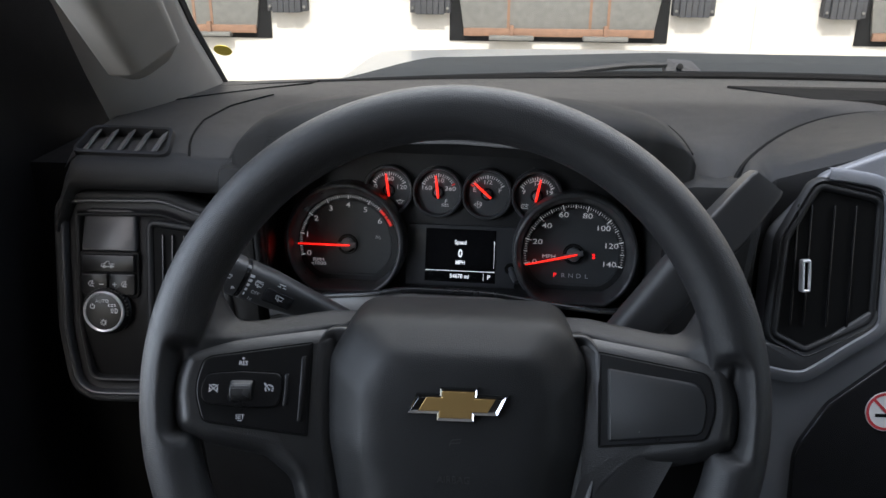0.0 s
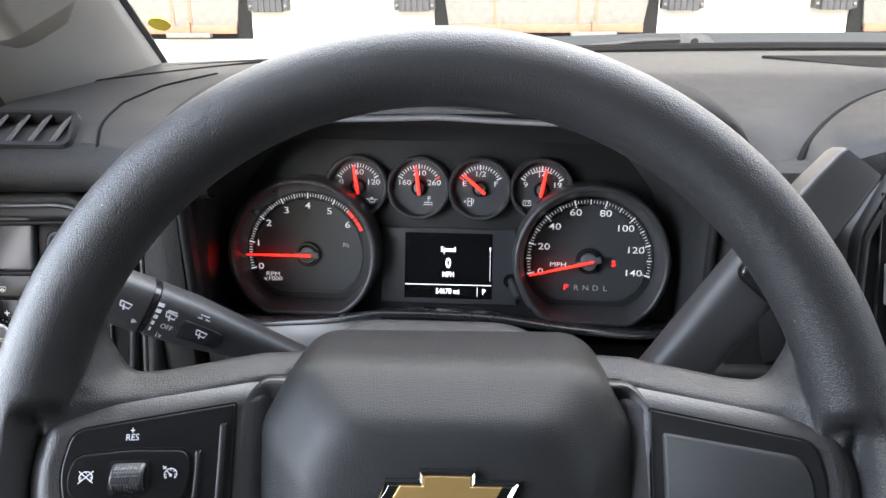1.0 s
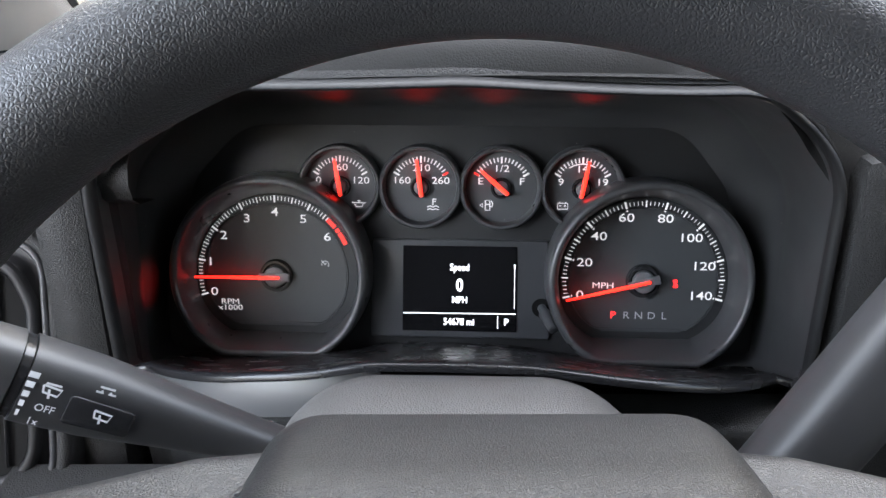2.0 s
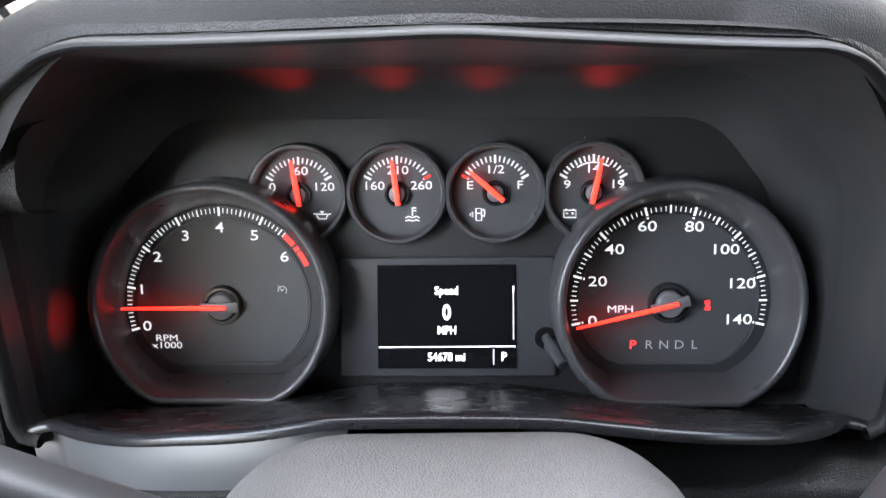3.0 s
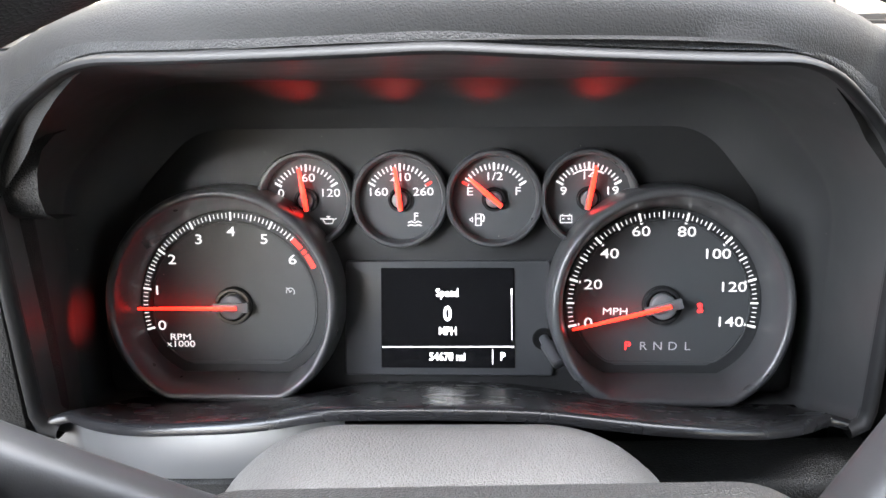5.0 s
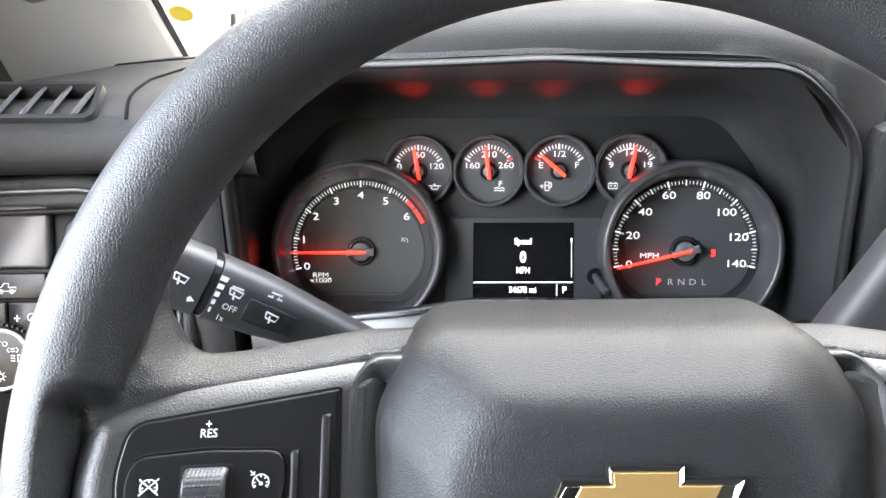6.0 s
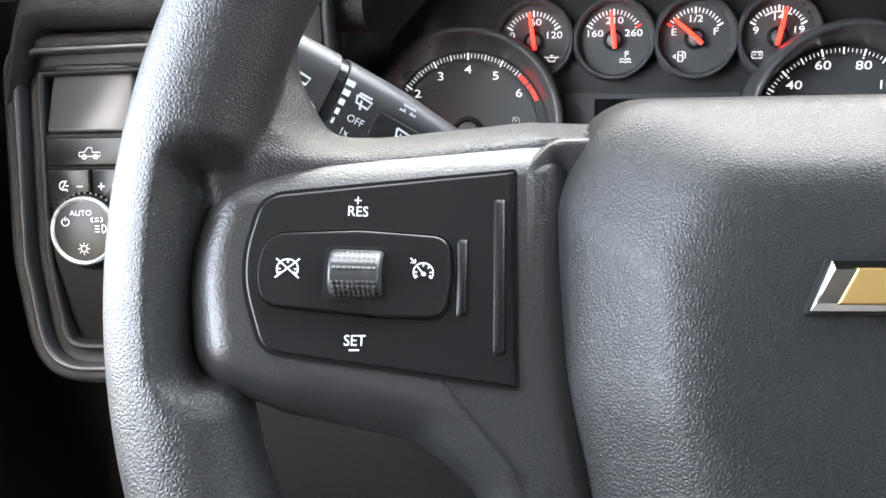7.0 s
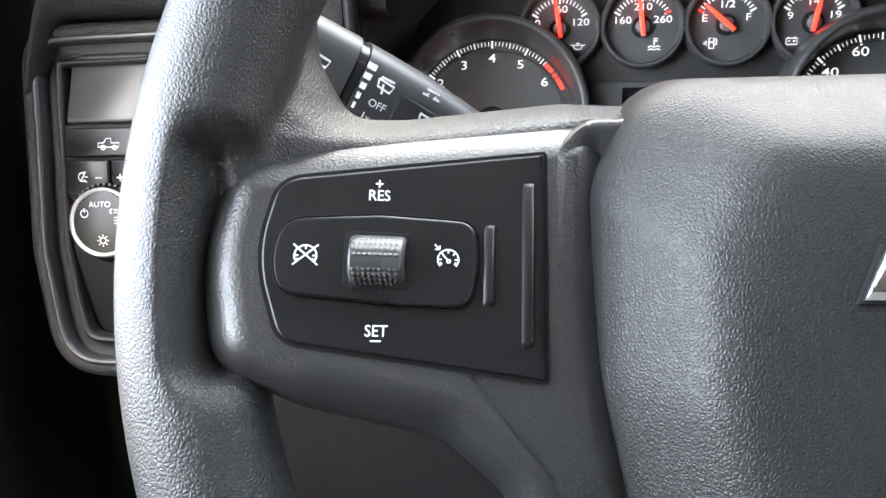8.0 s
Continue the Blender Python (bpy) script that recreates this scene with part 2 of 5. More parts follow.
GLOSS = material("gloss_black", (0.012, 0.012, 0.013), 0.22)
DASH = material("dash_vinyl", (0.036, 0.0345, 0.0325), 0.66, grain=0.4, grain_size=0.0012, spec=0.35)
# Same vinyl as the top pad, darkened for the shade on the brow's front.
BROW = material("shaded_brow_vinyl", (0.020, 0.0198, 0.0195), 0.65, grain=0.22, grain_size=0.0013, spec=0.16)
# Paler than the dark dash vinyl, for light falling on the column from above.
COLUMN = material("lit_column_plastic", (0.085, 0.081, 0.077), 0.5, grain=0.5, grain_size=0.0013)
DARK_DASH = material("dark_dash_vinyl", (0.017, 0.0170, 0.0172), 0.55, grain=0.5, grain_size=0.0013, spec=0.34)
SURROUND = material("surround_vinyl", (0.015, 0.015, 0.015), 0.50, grain=0.4, grain_size=0.0014, spec=0.25)
# One black plastic in two tones: shroud lifted for soft light, mask darkened.
HOODING = material("cluster_shroud", (0.034, 0.034, 0.0345), 0.40, grain=0.03, grain_size=0.0005, leather=False, dust=0.03)
MASK = material("cluster_mask", (0.019, 0.019, 0.0195), 0.45, grain=0.03, grain_size=0.0005, leather=False, dust=0.03)
BEZEL = material("gauge_bezel", (0.05, 0.051, 0.054), 0.31, grain=0.08, grain_size=0.0004, leather=False, dust=0.02)
RING = material("gauge_ring", (0.055, 0.055, 0.057), 0.30, grain=0.05, grain_size=0.0004, leather=False, mottle=0.03)
SHROUD_LIP = material("satin_lip", (0.014, 0.014, 0.0145), 0.48, dust=0.02, spec=0.18)
LIP = material("ledge_gloss", (0.009, 0.009, 0.010), 0.26, dust=0.03, spec=0.35)
BAND = material("dial_band", (0.020, 0.021, 0.022), 0.5, dust=0.012)
CAP = material("needle_cap", (0.13, 0.132, 0.138), 0.4)
FACE = material("dial_face", (0.055, 0.058, 0.060), 0.5, dust=0.012)
SATIN = material("cowl_plastic", (0.030, 0.033, 0.034), 0.85, grain=0.06, grain_size=0.0004, leather=False, spec=0.08)
FIN = material("vent_fin", (0.13, 0.127, 0.122), 0.5)
SILVER = material("grey_stack_paint", (0.19, 0.195, 0.21), 0.38, metal=0.3, grain=0.05, grain_size=0.0003, leather=False)
ACCENT = material("accent_paint", (0.085, 0.086, 0.089), 0.38, metal=0.3, grain=0.05, grain_size=0.0003, leather=False)
CHROME = material("chrome", (0.58, 0.59, 0.61), 0.13, metal=1.0)
GOLD = material("gold_fill", (0.36, 0.23, 0.085), 0.34, metal=0.6, grain=0.15, grain_size=0.0006, leather=False)
PRINT = material("white_print", (0.55, 0.56, 0.58), 0.5)
BACKLIT = material("backlit_white", (0.55, 0.55, 0.55), 0.5, emit=0.055, emit_color=(1, 1, 1))
RED_PRINT = material("red_print", (0.55, 0.03, 0.02), 0.5, emit=0.12, emit_color=(1, 0.03, 0.02))
NEEDLE = material("lit_needle", (0.75, 0.08, 0.03), 0.4, emit=0.45, emit_color=(1.0, 0.010, 0.005))
TELL = material("lit_telltale", (0.6, 0.03, 0.03), 0.4, emit=0.3, emit_color=(1.0, 0.02, 0.02))
SCREEN = material("display_glass", (0.006, 0.006, 0.007), 0.16)
PIXEL = material("display_white", (0.6, 0.6, 0.6), 0.5, emit=0.2, emit_color=(0.95, 0.97, 1.0))
# Black for joints and seals, and for shade in recesses, ducts and slots.
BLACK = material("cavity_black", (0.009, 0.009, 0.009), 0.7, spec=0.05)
PILLAR = material("pillar_trim", (0.21, 0.195, 0.175), 0.7, grain=0.25, grain_size=0.0009, leather=False)
CABTRIM = material("cab_trim_grey", (0.05, 0.049, 0.048), 0.7, grain=0.3, grain_size=0.0015, leather=False)
LINER = material("roof_lining", (0.32, 0.305, 0.285), 0.9, grain=0.3, grain_size=0.002, leather=False)
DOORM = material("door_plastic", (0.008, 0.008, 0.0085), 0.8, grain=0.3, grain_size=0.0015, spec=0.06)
RUBBER = material("rubber_seal", (0.012, 0.012, 0.012), 0.6)
PAINT = material("body_paint", (0.16, 0.175, 0.185), 0.3, metal=0.1, coat=0.4)
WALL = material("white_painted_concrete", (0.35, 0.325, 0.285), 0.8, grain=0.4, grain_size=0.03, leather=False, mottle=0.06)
STEEL = material("galvanised_plate", (0.085, 0.082, 0.072), 0.7, grain=0.3, grain_size=0.012, mottle=0.3)
RUST = material("rusty_steel", (0.13, 0.07, 0.04), 0.8, grain=0.4, grain_size=0.01, leather=False, mottle=0.35)
BUMPER = material("bumper_rubber", (0.025, 0.025, 0.027), 0.75, grain=0.4, grain_size=0.02, leather=False)
ASPHALT = material("yard_concrete", (0.36, 0.35, 0.32), 0.9, grain=0.4, grain_size=0.02, leather=False)
YELLOW = material("yellow_sticker", (0.75, 0.58, 0.03), 0.5)
WHITE = material("white_sticker", (0.8, 0.78, 0.78), 0.45)
RED = material("red_sticker", (0.6, 0.05, 0.06), 0.45)
GLASS = pane_material("window_glass", (0.96, 0.98, 0.97))
LENS = pane_material("cluster_lens", (0.99, 0.99, 0.99), 0.045, 0.05)

WHEEL = frm((0.0055, 0.505, 1.524), 26)
CLUSTER = frm((0.0, 0.84, 1.5), 11, -3)
PANEL_L = frm((-0.32, 0.745, 1.48), 15)
VENT_R = frm((0.30, 0.735, 1.52), 15)

# ---- yard and loading dock ----
bm = bmesh.new()
box(bm, (-60, -40, -0.2), (60, 90, 0))
solid("ground", bm, ASPHALT, "pale worn concrete yard in front of the loading dock", "ground", "structure")

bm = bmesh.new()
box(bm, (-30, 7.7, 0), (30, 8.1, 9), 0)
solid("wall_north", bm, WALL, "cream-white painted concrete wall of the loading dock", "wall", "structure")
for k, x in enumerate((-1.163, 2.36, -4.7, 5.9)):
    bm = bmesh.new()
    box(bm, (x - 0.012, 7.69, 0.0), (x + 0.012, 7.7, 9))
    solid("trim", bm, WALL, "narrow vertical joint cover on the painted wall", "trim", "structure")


def dock_leveler(x):
    """A steel leveler plate on a black sheet for its shaded recess, with lip keepers."""
    t = thing("dock_leveler", pose(x, 7.7, 0.84), "grey-green steel dock leveler plate with rusty lower edge", "dock leveler", "dock levelers in the wall")
    # Thin black sheet on the wall, painted in place of the shaded recess.
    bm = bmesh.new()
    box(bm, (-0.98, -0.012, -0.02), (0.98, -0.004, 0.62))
    part("pit_shade", bm, BLACK, t, "black sheet for the shade of the recess round the plate")
    pts = [Vector(p) for p in ((-0.85, 0.07), (0.85, 0.07), (0.93, 0.62), (-0.93, 0.62))]
    bm = slab(pts, 0, 0.035, 0.006)
    bm.transform(Matrix.Rotation(radians(90), 4, "X") @ Matrix.Translation((0, 0, 0.012)))
    part("plate", bm, STEEL, t)
    bm = bmesh.new()
    box(bm, (-0.85, -0.07, 0.03), (0.85, -0.03, 0.1), 0.005)
    part("lip", bm, RUST, t, "rust-brown lower lip")
    for s in (-0.42, 0.42):
        bm = bmesh.new()
        box(bm, (s - 0.2, -0.12, 0.0), (s + 0.2, -0.03, 0.04), 0.008)
        part("lip_keeper", bm, STEEL, t)
        bm = bmesh.new()
        box(bm, (s - 0.02, -0.1, 0.0), (s + 0.02, -0.045, 0.13), 0.006)
        part("hinge_lug", bm, RUST, t)
    for s in (-0.45, 0.28, 0.44):
        bm = bmesh.new()
        box(bm, (s - 0.012, -0.056, 0.1), (s + 0.012, -0.047, 0.4))
        part("rust_streak", bm, RUST, t)
    return t


lev = dock_leveler(0.62)
for x in (-2.98, 4.22):
    copy_thing(lev, pose(x, 7.7, 0.84))


def dock_bumper(x):
    t = thing("dock_bumper", pose(x, 7.69, 1.06), "black laminated rubber dock bumper with bolted steel ends", "dock bumper", "dock bumpers beside the levelers")
    for k in range(5):
        bm = bmesh.new()
        box(bm, (-0.13 + k * 0.052, -0.13, 0.0), (-0.081 + k * 0.052, 0.0, 0.45), 0.004)
        part("rubber_pad", bm, BUMPER, t)
    for s in (-0.155, 0.155):
        bm = bmesh.new()
        box(bm, (s - 0.025, -0.1, 0.01), (s + 0.025, 0.0, 0.44), 0.004)
        part("end_angle", bm, BUMPER, t)
        bm = bmesh.new()
        lathe(bm, [(0.014, 0), (0.014, 0.012), (0.01, 0.016)], 8)
        bm.transform(Matrix.Translation((s, -0.1, 0.05)) @ Matrix.Rotation(radians(90), 4, "X"))
        part("bolt", bm, STEEL, t)
    return t


bump = dock_bumper(-0.53)
for x in (1.79, -1.82, 3.08, -4.13, 5.39):
    copy_thing(bump, pose(x, 7.69, 1.06))

# ---- truck body seen through the windshield ----
CX = 0.38
bm = bmesh.new()
nx, ny = 56, 30
grid = []
for j in range(ny + 1):
    y = 1.50 + (3.05 - 1.50) * j / ny
    row = []
    for i in range(nx + 1):
        x = -0.44 + 1.64 * i / nx
        d = abs(x - CX)
        z = 1.545 - 0.085 * (y - 1.5) - 0.035 * max(0, y - 2.2) ** 2 - 0.35 * max(0, y - 2.75) ** 2
        z -= 0.010 * (d / 0.6) ** 2
        edge = 0.62 + 0.06 * (y - 1.5)
        s = min(1, max(0, (d - edge) / 0.10))
        z -= 0.075 * s * s * (3 - 2 * s)
        z -= 0.35 * max(0, d - 0.76) ** 1.5
        row.append(bm.verts.new((x, y, z)))
    grid.append(row)
for a, b in zip(grid, grid[1:]):
    skin(bm, a, b, False)
solid("truck_hood", bm, PAINT, "pale silver-white painted truck hood with raised centre", "truck hood")


def yback(x):
    return 1.235 - 0.37 * (x - CX) ** 2


# cowl strip between windshield and hood
bm = bmesh.new()
rows = []
for i in range(61):
    x = -0.44 + 1.64 * i / 60
    y = yback(x)
    s = min(1, max(0, (x + 0.27) / 0.20))
    far = 1.40 + (0.30 + 0.10 * min(1, max(0, (x + 0.05) / 0.4))) * s * s * (3 - 2 * s)
    rows.append([bm.verts.new(q) for q in ((x, y + 0.012, 1.574), (x, y + 0.07, 1.562), (x, y + 0.5 * (far - y), 1.557), (x, far - 0.03, 1.556), (x, far, 1.552), (x, far + 0.006, 1.530), (x, far + 0.008, 1.48))])
for a, b in zip(rows, rows[1:]):
    skin(bm, a, b, False)
solid("cowl_panel", bm, SATIN, "grey plastic cowl panel below the windshield", "cowl panel")


def wiper(dx, dy):
    t = thing("windshield_wiper", pose(dx, dy, 0), "dark windshield wiper arm parked on the cowl", "wiper", "windshield wipers")
    bm = slab(rounded([(-0.02, -0.011, 0.004), (0.05, -0.012, 0.004), (0.02, 0.016, 0.012), (-0.02, 0.018, 0.004)]), -0.01, 0.012, 0.003)
    bm.transform(frm((0.318, 1.395, 1.580), 20))
    part("pivot_cover", bm, BUMPER, t)
    bm = bmesh.new()
    lathe(bm, [(0.005, 0), (0.005, 0.004), (0.003, 0.0045)], 12)
    bm.transform(frm((0.320, 1.393, 1.585), 20) @ Matrix.Translation((0, 0, 0.01)))
    part("pivot_cap", bm, BLACK, t)
    bm = bmesh.new()
    tube(bm, [(0.30, 1.390, 1.592), (0.24, 1.375, 1.592), (0.15, 1.355, 1.584), (0.02, 1.335, 1.574), (-0.12, 1.300, 1.566)], [0.006, 0.006, 0.005, 0.004, 0.004], 8)
    part("arm", bm, RUBBER, t)
    bm = bmesh.new()
    tube(bm, [(0.10, 1.335, 1.574), (-0.05, 1.300, 1.572), (-0.28, 1.22, 1.565)], 0.005, 6)
    part("blade", bm, RUBBER, t)
    return t


wip = wiper(0, 0)
copy_thing(wip, pose(0.52, -0.01, 0))

# windshield
WTOP_Y, WTOP_Z = 0.52, 2.03


def glass_point(x, s):
    y0 = yback(x) + 0.006
    y1 = WTOP_Y - 0.10 * ((x - CX) / 0.8) ** 2
    xx = CX + (x - CX) * (1 - 0.12 * s)
    return Vector((xx, y0 + (y1 - y0) * s, 1.578 + (WTOP_Z - 1.578) * s + 0.03 * math.sin(math.pi * s)))


bm = bmesh.new()
rows = [[bm.verts.new(glass_point(-0.40 + 1.56 * i / 32, j / 8)) for i in range(33)] for j in range(9)]
for a, b in zip(rows, rows[1:]):
    skin(bm, a, b, False)
ws = solid("window_1", bm, GLASS, "clear raked windshield glass", "windshield", "structure")
ws.visible_shadow = False

bm = bmesh.new()
tube(bm, [glass_point(-0.40 + 1.56 * i / 32, 0.052) + Vector((0, -0.014, 0.0015)) for i in range(33)], 0.0058, 8)
solid("window_seal", bm, BLACK, "black seal along the foot of the windshield", "seal", "structure")

# yellow oval sticker on the glass
bm = slab(circle(0.011, 28), 0, 0.0006, 0.0001, 1)
gp, gq = glass_point(-0.318, 0.10), glass_point(-0.318, 0.2)
tilt = math.degrees(math.atan2(-(gq - gp).y, (gq - gp).z))
solid("window_sticker", bm, YELLOW, "small yellow oval sticker inside the windshield", "sticker", m=frm((-0.299, 1.060, 1.650), -tilt))

# ---- cab shell ----
bm = bmesh.new()
box(bm, (-0.46, -1.85, 2.03), (1.22, 0.54, 2.08))
solid("ceiling", bm, LINER, "pale grey roof lining of the cab", "ceiling", "structure")
bm = bmesh.new()
box(bm, (-0.46, -1.85, 0.70), (1.22, 1.30, 0.75))
solid("floor", bm, CABTRIM, "grey carpeted cab floor", "floor", "structure")
# Unseen rear of the cab, closed and dark to keep light off the wheel.
bm = bmesh.new()
box(bm, (-0.46, -1.85, 0.75), (1.22, -1.8, 2.03))
solid("wall_south", bm, CABTRIM, "unseen dark grey rear wall, windowless to keep light out", "wall", "structure")
bm = bmesh.new()
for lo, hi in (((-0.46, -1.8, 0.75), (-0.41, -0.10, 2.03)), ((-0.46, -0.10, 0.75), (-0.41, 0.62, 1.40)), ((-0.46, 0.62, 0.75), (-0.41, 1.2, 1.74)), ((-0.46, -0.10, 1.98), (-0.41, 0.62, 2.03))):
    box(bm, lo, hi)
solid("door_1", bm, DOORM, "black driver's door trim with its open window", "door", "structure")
bm = bmesh.new()
for lo, hi in (((1.17, -1.8, 0.75), (1.22, -0.40, 2.03)), ((1.17, -0.40, 0.75), (1.22, 0.62, 1.40)), ((1.17, 0.62, 0.75), (1.22, 1.2, 1.74)), ((1.17, -0.40, 1.98), (1.22, 0.62, 2.03))):
    box(bm, lo, hi)
solid("door_2", bm, CABTRIM, "grey passenger door with its window", "door", "structure")


def pillar(side):
    """A-pillar trim: a bulged ribbon from the dash up to the roof."""
    front = [Vector(p) for p in ((-0.300, 1.085, 1.588), (-0.306, 1.035, 1.640), (-0.302, 0.965, 1.690), (-0.288, 0.86, 1.765), (-0.245, 0.60, 1.93), (-0.21, 0.38, 2.04))]
    rear = [Vector(p) for p in ((-0.354, 0.860, 1.605), (-0.343, 0.80, 1.665), (-0.331, 0.74, 1.730), (-0.316, 0.66, 1.79), (-0.285, 0.45, 1.925), (-0.26, 0.30, 2.04))]
    bm = bmesh.new()
    rows = []
    for k in range(21):
        s = k / 20 * 5
        i = min(4, int(s))
        a, b = front[i].lerp(front[i + 1], s - i), rear[i].lerp(rear[i + 1], s - i)
        row = [bm.verts.new(a + Vector((-0.05, 0.03, -0.01)))]
        for j in range(13):
            u = j / 12
            p = a.lerp(b, u) + Vector((0.020, -0.012, 0.004)) * math.sin(math.pi * u) ** 0.7
            row.append(bm.verts.new(p))
        row.append(bm.verts.new(b + Vector((-0.020, 0.055, -0.01))))
        rows.append(row)
    for a, b in zip(rows, rows[1:]):
        skin(bm, a, b, False)
    if side > 0:
        bm.transform(Matrix.Translation((2 * CX, 0, 0)) @ Matrix.Diagonal((-1, 1, 1, 1)))
    return solid("trim", bm, PILLAR, "warm grey A-pillar trim beside the windshield", "pillar trim", "structure", sharp=50)


pillar(-1)
pillar(1)
bm = bmesh.new()
tube(bm, [(-0.302, 1.088, 1.590), (-0.307, 1.038, 1.643), (-0.302, 0.968, 1.693), (-0.287, 0.862, 1.769), (-0.244, 0.60, 1.935)], 0.005, 6)
solid("window_seal", bm, RUBBER, "black seal between windshield and pillar trim", "seal", "structure")

t = thing("grab_handle", pose(0, 0, 0), "warm grey moulded grab handle on the pillar", "grab handle")
bm = bmesh.new()
rings = []
for k in range(15):
    s = k / 14
    c = Vector((-0.285, 0.790, 1.672)).lerp(Vector((-0.262, 0.60, 1.83)), s)
    w = 0.030 + 0.006 * s
    lift = 0.020
    if k == 0:
        w, lift = 0.020, 0.012
    pts = rounded([(-w, -lift, 0.01), (w, -lift, 0.01), (w, lift, 0.012), (-w, lift, 0.012)], 4)
    m = Matrix(((0.62, 0.12, 0), (0.78, -0.12, 0), (0.08, 0.98, 0))).to_4x4()
    ax = Vector((0.45, 0.80, 0.38)).normalized()
    up = Vector((0.86, -0.50, 0.10)).normalized()
    rings.append([bm.verts.new(c + ax * p.x + up * (p.y + 0.012)) for p in pts])
for a, b in zip(rings[1:], rings[2:]):
    skin(bm, a, b)
ends = [[v.co.copy() for v in r] for r in rings[:2]]
bmesh.ops.delete(bm, geom=rings[0], context="VERTS")
part("grip", bm, PILLAR, t)
bm = bmesh.new()
e0, e1 = ([bm.verts.new(c) for c in r] for r in ends)
skin(bm, e0, e1)
bm.faces.new(list(reversed(e0)))
part("end_cap", bm, PILLAR, t)

# ---- dashboard ----
dash = thing("dashboard", pose(0, 0, 0), "grey and black vinyl truck dashboard", "dashboard")


def front_edge(x):
    """Where the top pad ends towards the driver."""
    if x < -0.205:
        return 0.768
    if x < 0.205:
        return 0.768 + 0.092 * min(1, (0.205 - abs(x)) / 0.03)
    if x < 0.222:
        return 0.768 - 0.033 * (x - 0.205) / 0.017
    u = min(x - 0.222, 0.2686)
    return 0.735 + 1.88 * u - 3.5 * u * u


def pad_height(x, y):
    """Top pad, dipping towards the driver beside the brow."""
    z = 1.606 + 0.010 * math.sin(math.pi * min(1, (y - 0.76) / 0.42))
    return z - (8.0 * max(0, 0.79 - y) ** 2 if x > 0.2 else 0)


bm = bmesh.new()
rows = []
xs = [-0.366 + 1.531 * i / 240 for i in range(241)]
for j in range(21):
    s = j / 20
    row = []
    for x in xs:
        y0, y1 = front_edge(x), yback(x) + 0.004
        y = y0 + (y1 - y0) * s
        z = pad_height(x, y) - 0.03 * max(0, (y - y1 + 0.10))
        z -= 9.0 * max(0, -0.347 - x) ** 1.5
        if s < 0.1:
            z -= 0.010 * (1 - s / 0.1) ** 2
        row.append(bm.verts.new((x, y, z)))
    rows.append(row)
for a, b in zip(rows, rows[1:]):
    skin(bm, a, b, False)
part("top_pad", bm, DASH, dash, "warm grey grained top pad")

# raised brow over the instruments
bm = bmesh.new()
rows = []
prof = [(0.697, 0.036), (0.6985, 0.044), (0.704, 0.051), (0.714, 0.0555), (0.728, 0.0585), (0.745, 0.0595), (0.775, 0.056), (0.81, 0.048), (0.85, 0.037), (0.89, 0.026), (0.93, 0.0165), (0.97, 0.009), (1.01, 0.003), (1.05, -0.004)]


def depth(x):
    """Front of the instrument hood, swept back at its sides."""
    return 0.692 + 0.055 * min(1, abs(x) / 0.165) ** 3


def open_top(x):
    """Upper edge of the instrument opening."""
    return 1.6345 - 0.0022 * (abs(x) / 0.1) ** 2 - 3.2 * max(0, abs(x) - 0.105) ** 1.55


rows.append([])
for i in range(49):
    u = math.sin(math.pi / 2 * (-1 + 2 * i / 48))
    x = 0.001 + 0.196 * u
    rows[0].append(bm.verts.new((x, depth(x) + 0.003, min(open_top(x) + 0.003, 1.602 + 0.036 * math.sqrt(max(0, 1 - abs(u) ** 2.3)) - 0.001))))
for y, h in prof:
    row = []
    w = 0.200 * math.sqrt(max(0.02, 1 - (max(0, y - 0.80) / 0.30) ** 2))
    for i in range(49):
        u = math.sin(math.pi / 2 * (-1 + 2 * i / 48))
        k = math.sqrt(max(0, 1 - abs(u) ** 2.3))
        yy = y + 0.055 * min(1, abs(0.196 * u) / 0.165) ** 3 * max(0, 1 - (y - 0.70) / 0.2)
        row.append(bm.verts.new((0.001 + w * u, yy, 1.602 + h * k)))
    rows.append(row)
for a, b in zip(rows, rows[1:]):
    skin(bm, a, b, False)
part("brow", bm, BROW, dash, "grained hood pad over the instruments, darkened for its shaded front")

for side in (-1, 1):
    bm = bmesh.new()
    line = []
    for k in range(13):
        y = 0.775 + 0.085 * k / 12
        w = 0.200 * math.sqrt(max(0.02, 1 - (max(0, y - 0.80) / 0.30) ** 2))
        line.append((0.001 + side * (w + 0.0006), y, 1.6068 + 0.010 * math.sin(math.pi * min(1, (y - 0.76) / 0.42))))
    tube(bm, line, [0.0016] * 7 + [0.0014, 0.0012, 0.0010, 0.0008, 0.0006, 0.0004], 6)
    part("seam", bm, BLACK, dash)

# opening of the instrument hood
OPEN = resample(rounded([(-0.176, 1.474, 0.006), (0.178, 1.467, 0.006), (0.1795, 1.588, 0.05), (0.128, 1.6245, 0.06), (0.0, 1.6332, 0.2), (-0.122, 1.6300, 0.06), (-0.1785, 1.600, 0.05)], 12), 180)
outn = [(b - a).normalized() for a, b in zip(OPEN, offset(OPEN, -0.001))]


def hood_ring(bm, out, back, shrink_top=0.55):
    vs = []
    for p, n in zip(OPEN, outn):
        q = p + n * out * (1 - (1 - shrink_top) * max(0, n.y))
        vs.append(bm.verts.new((q.x, depth(p.x) + back, q.y)))
    return vs


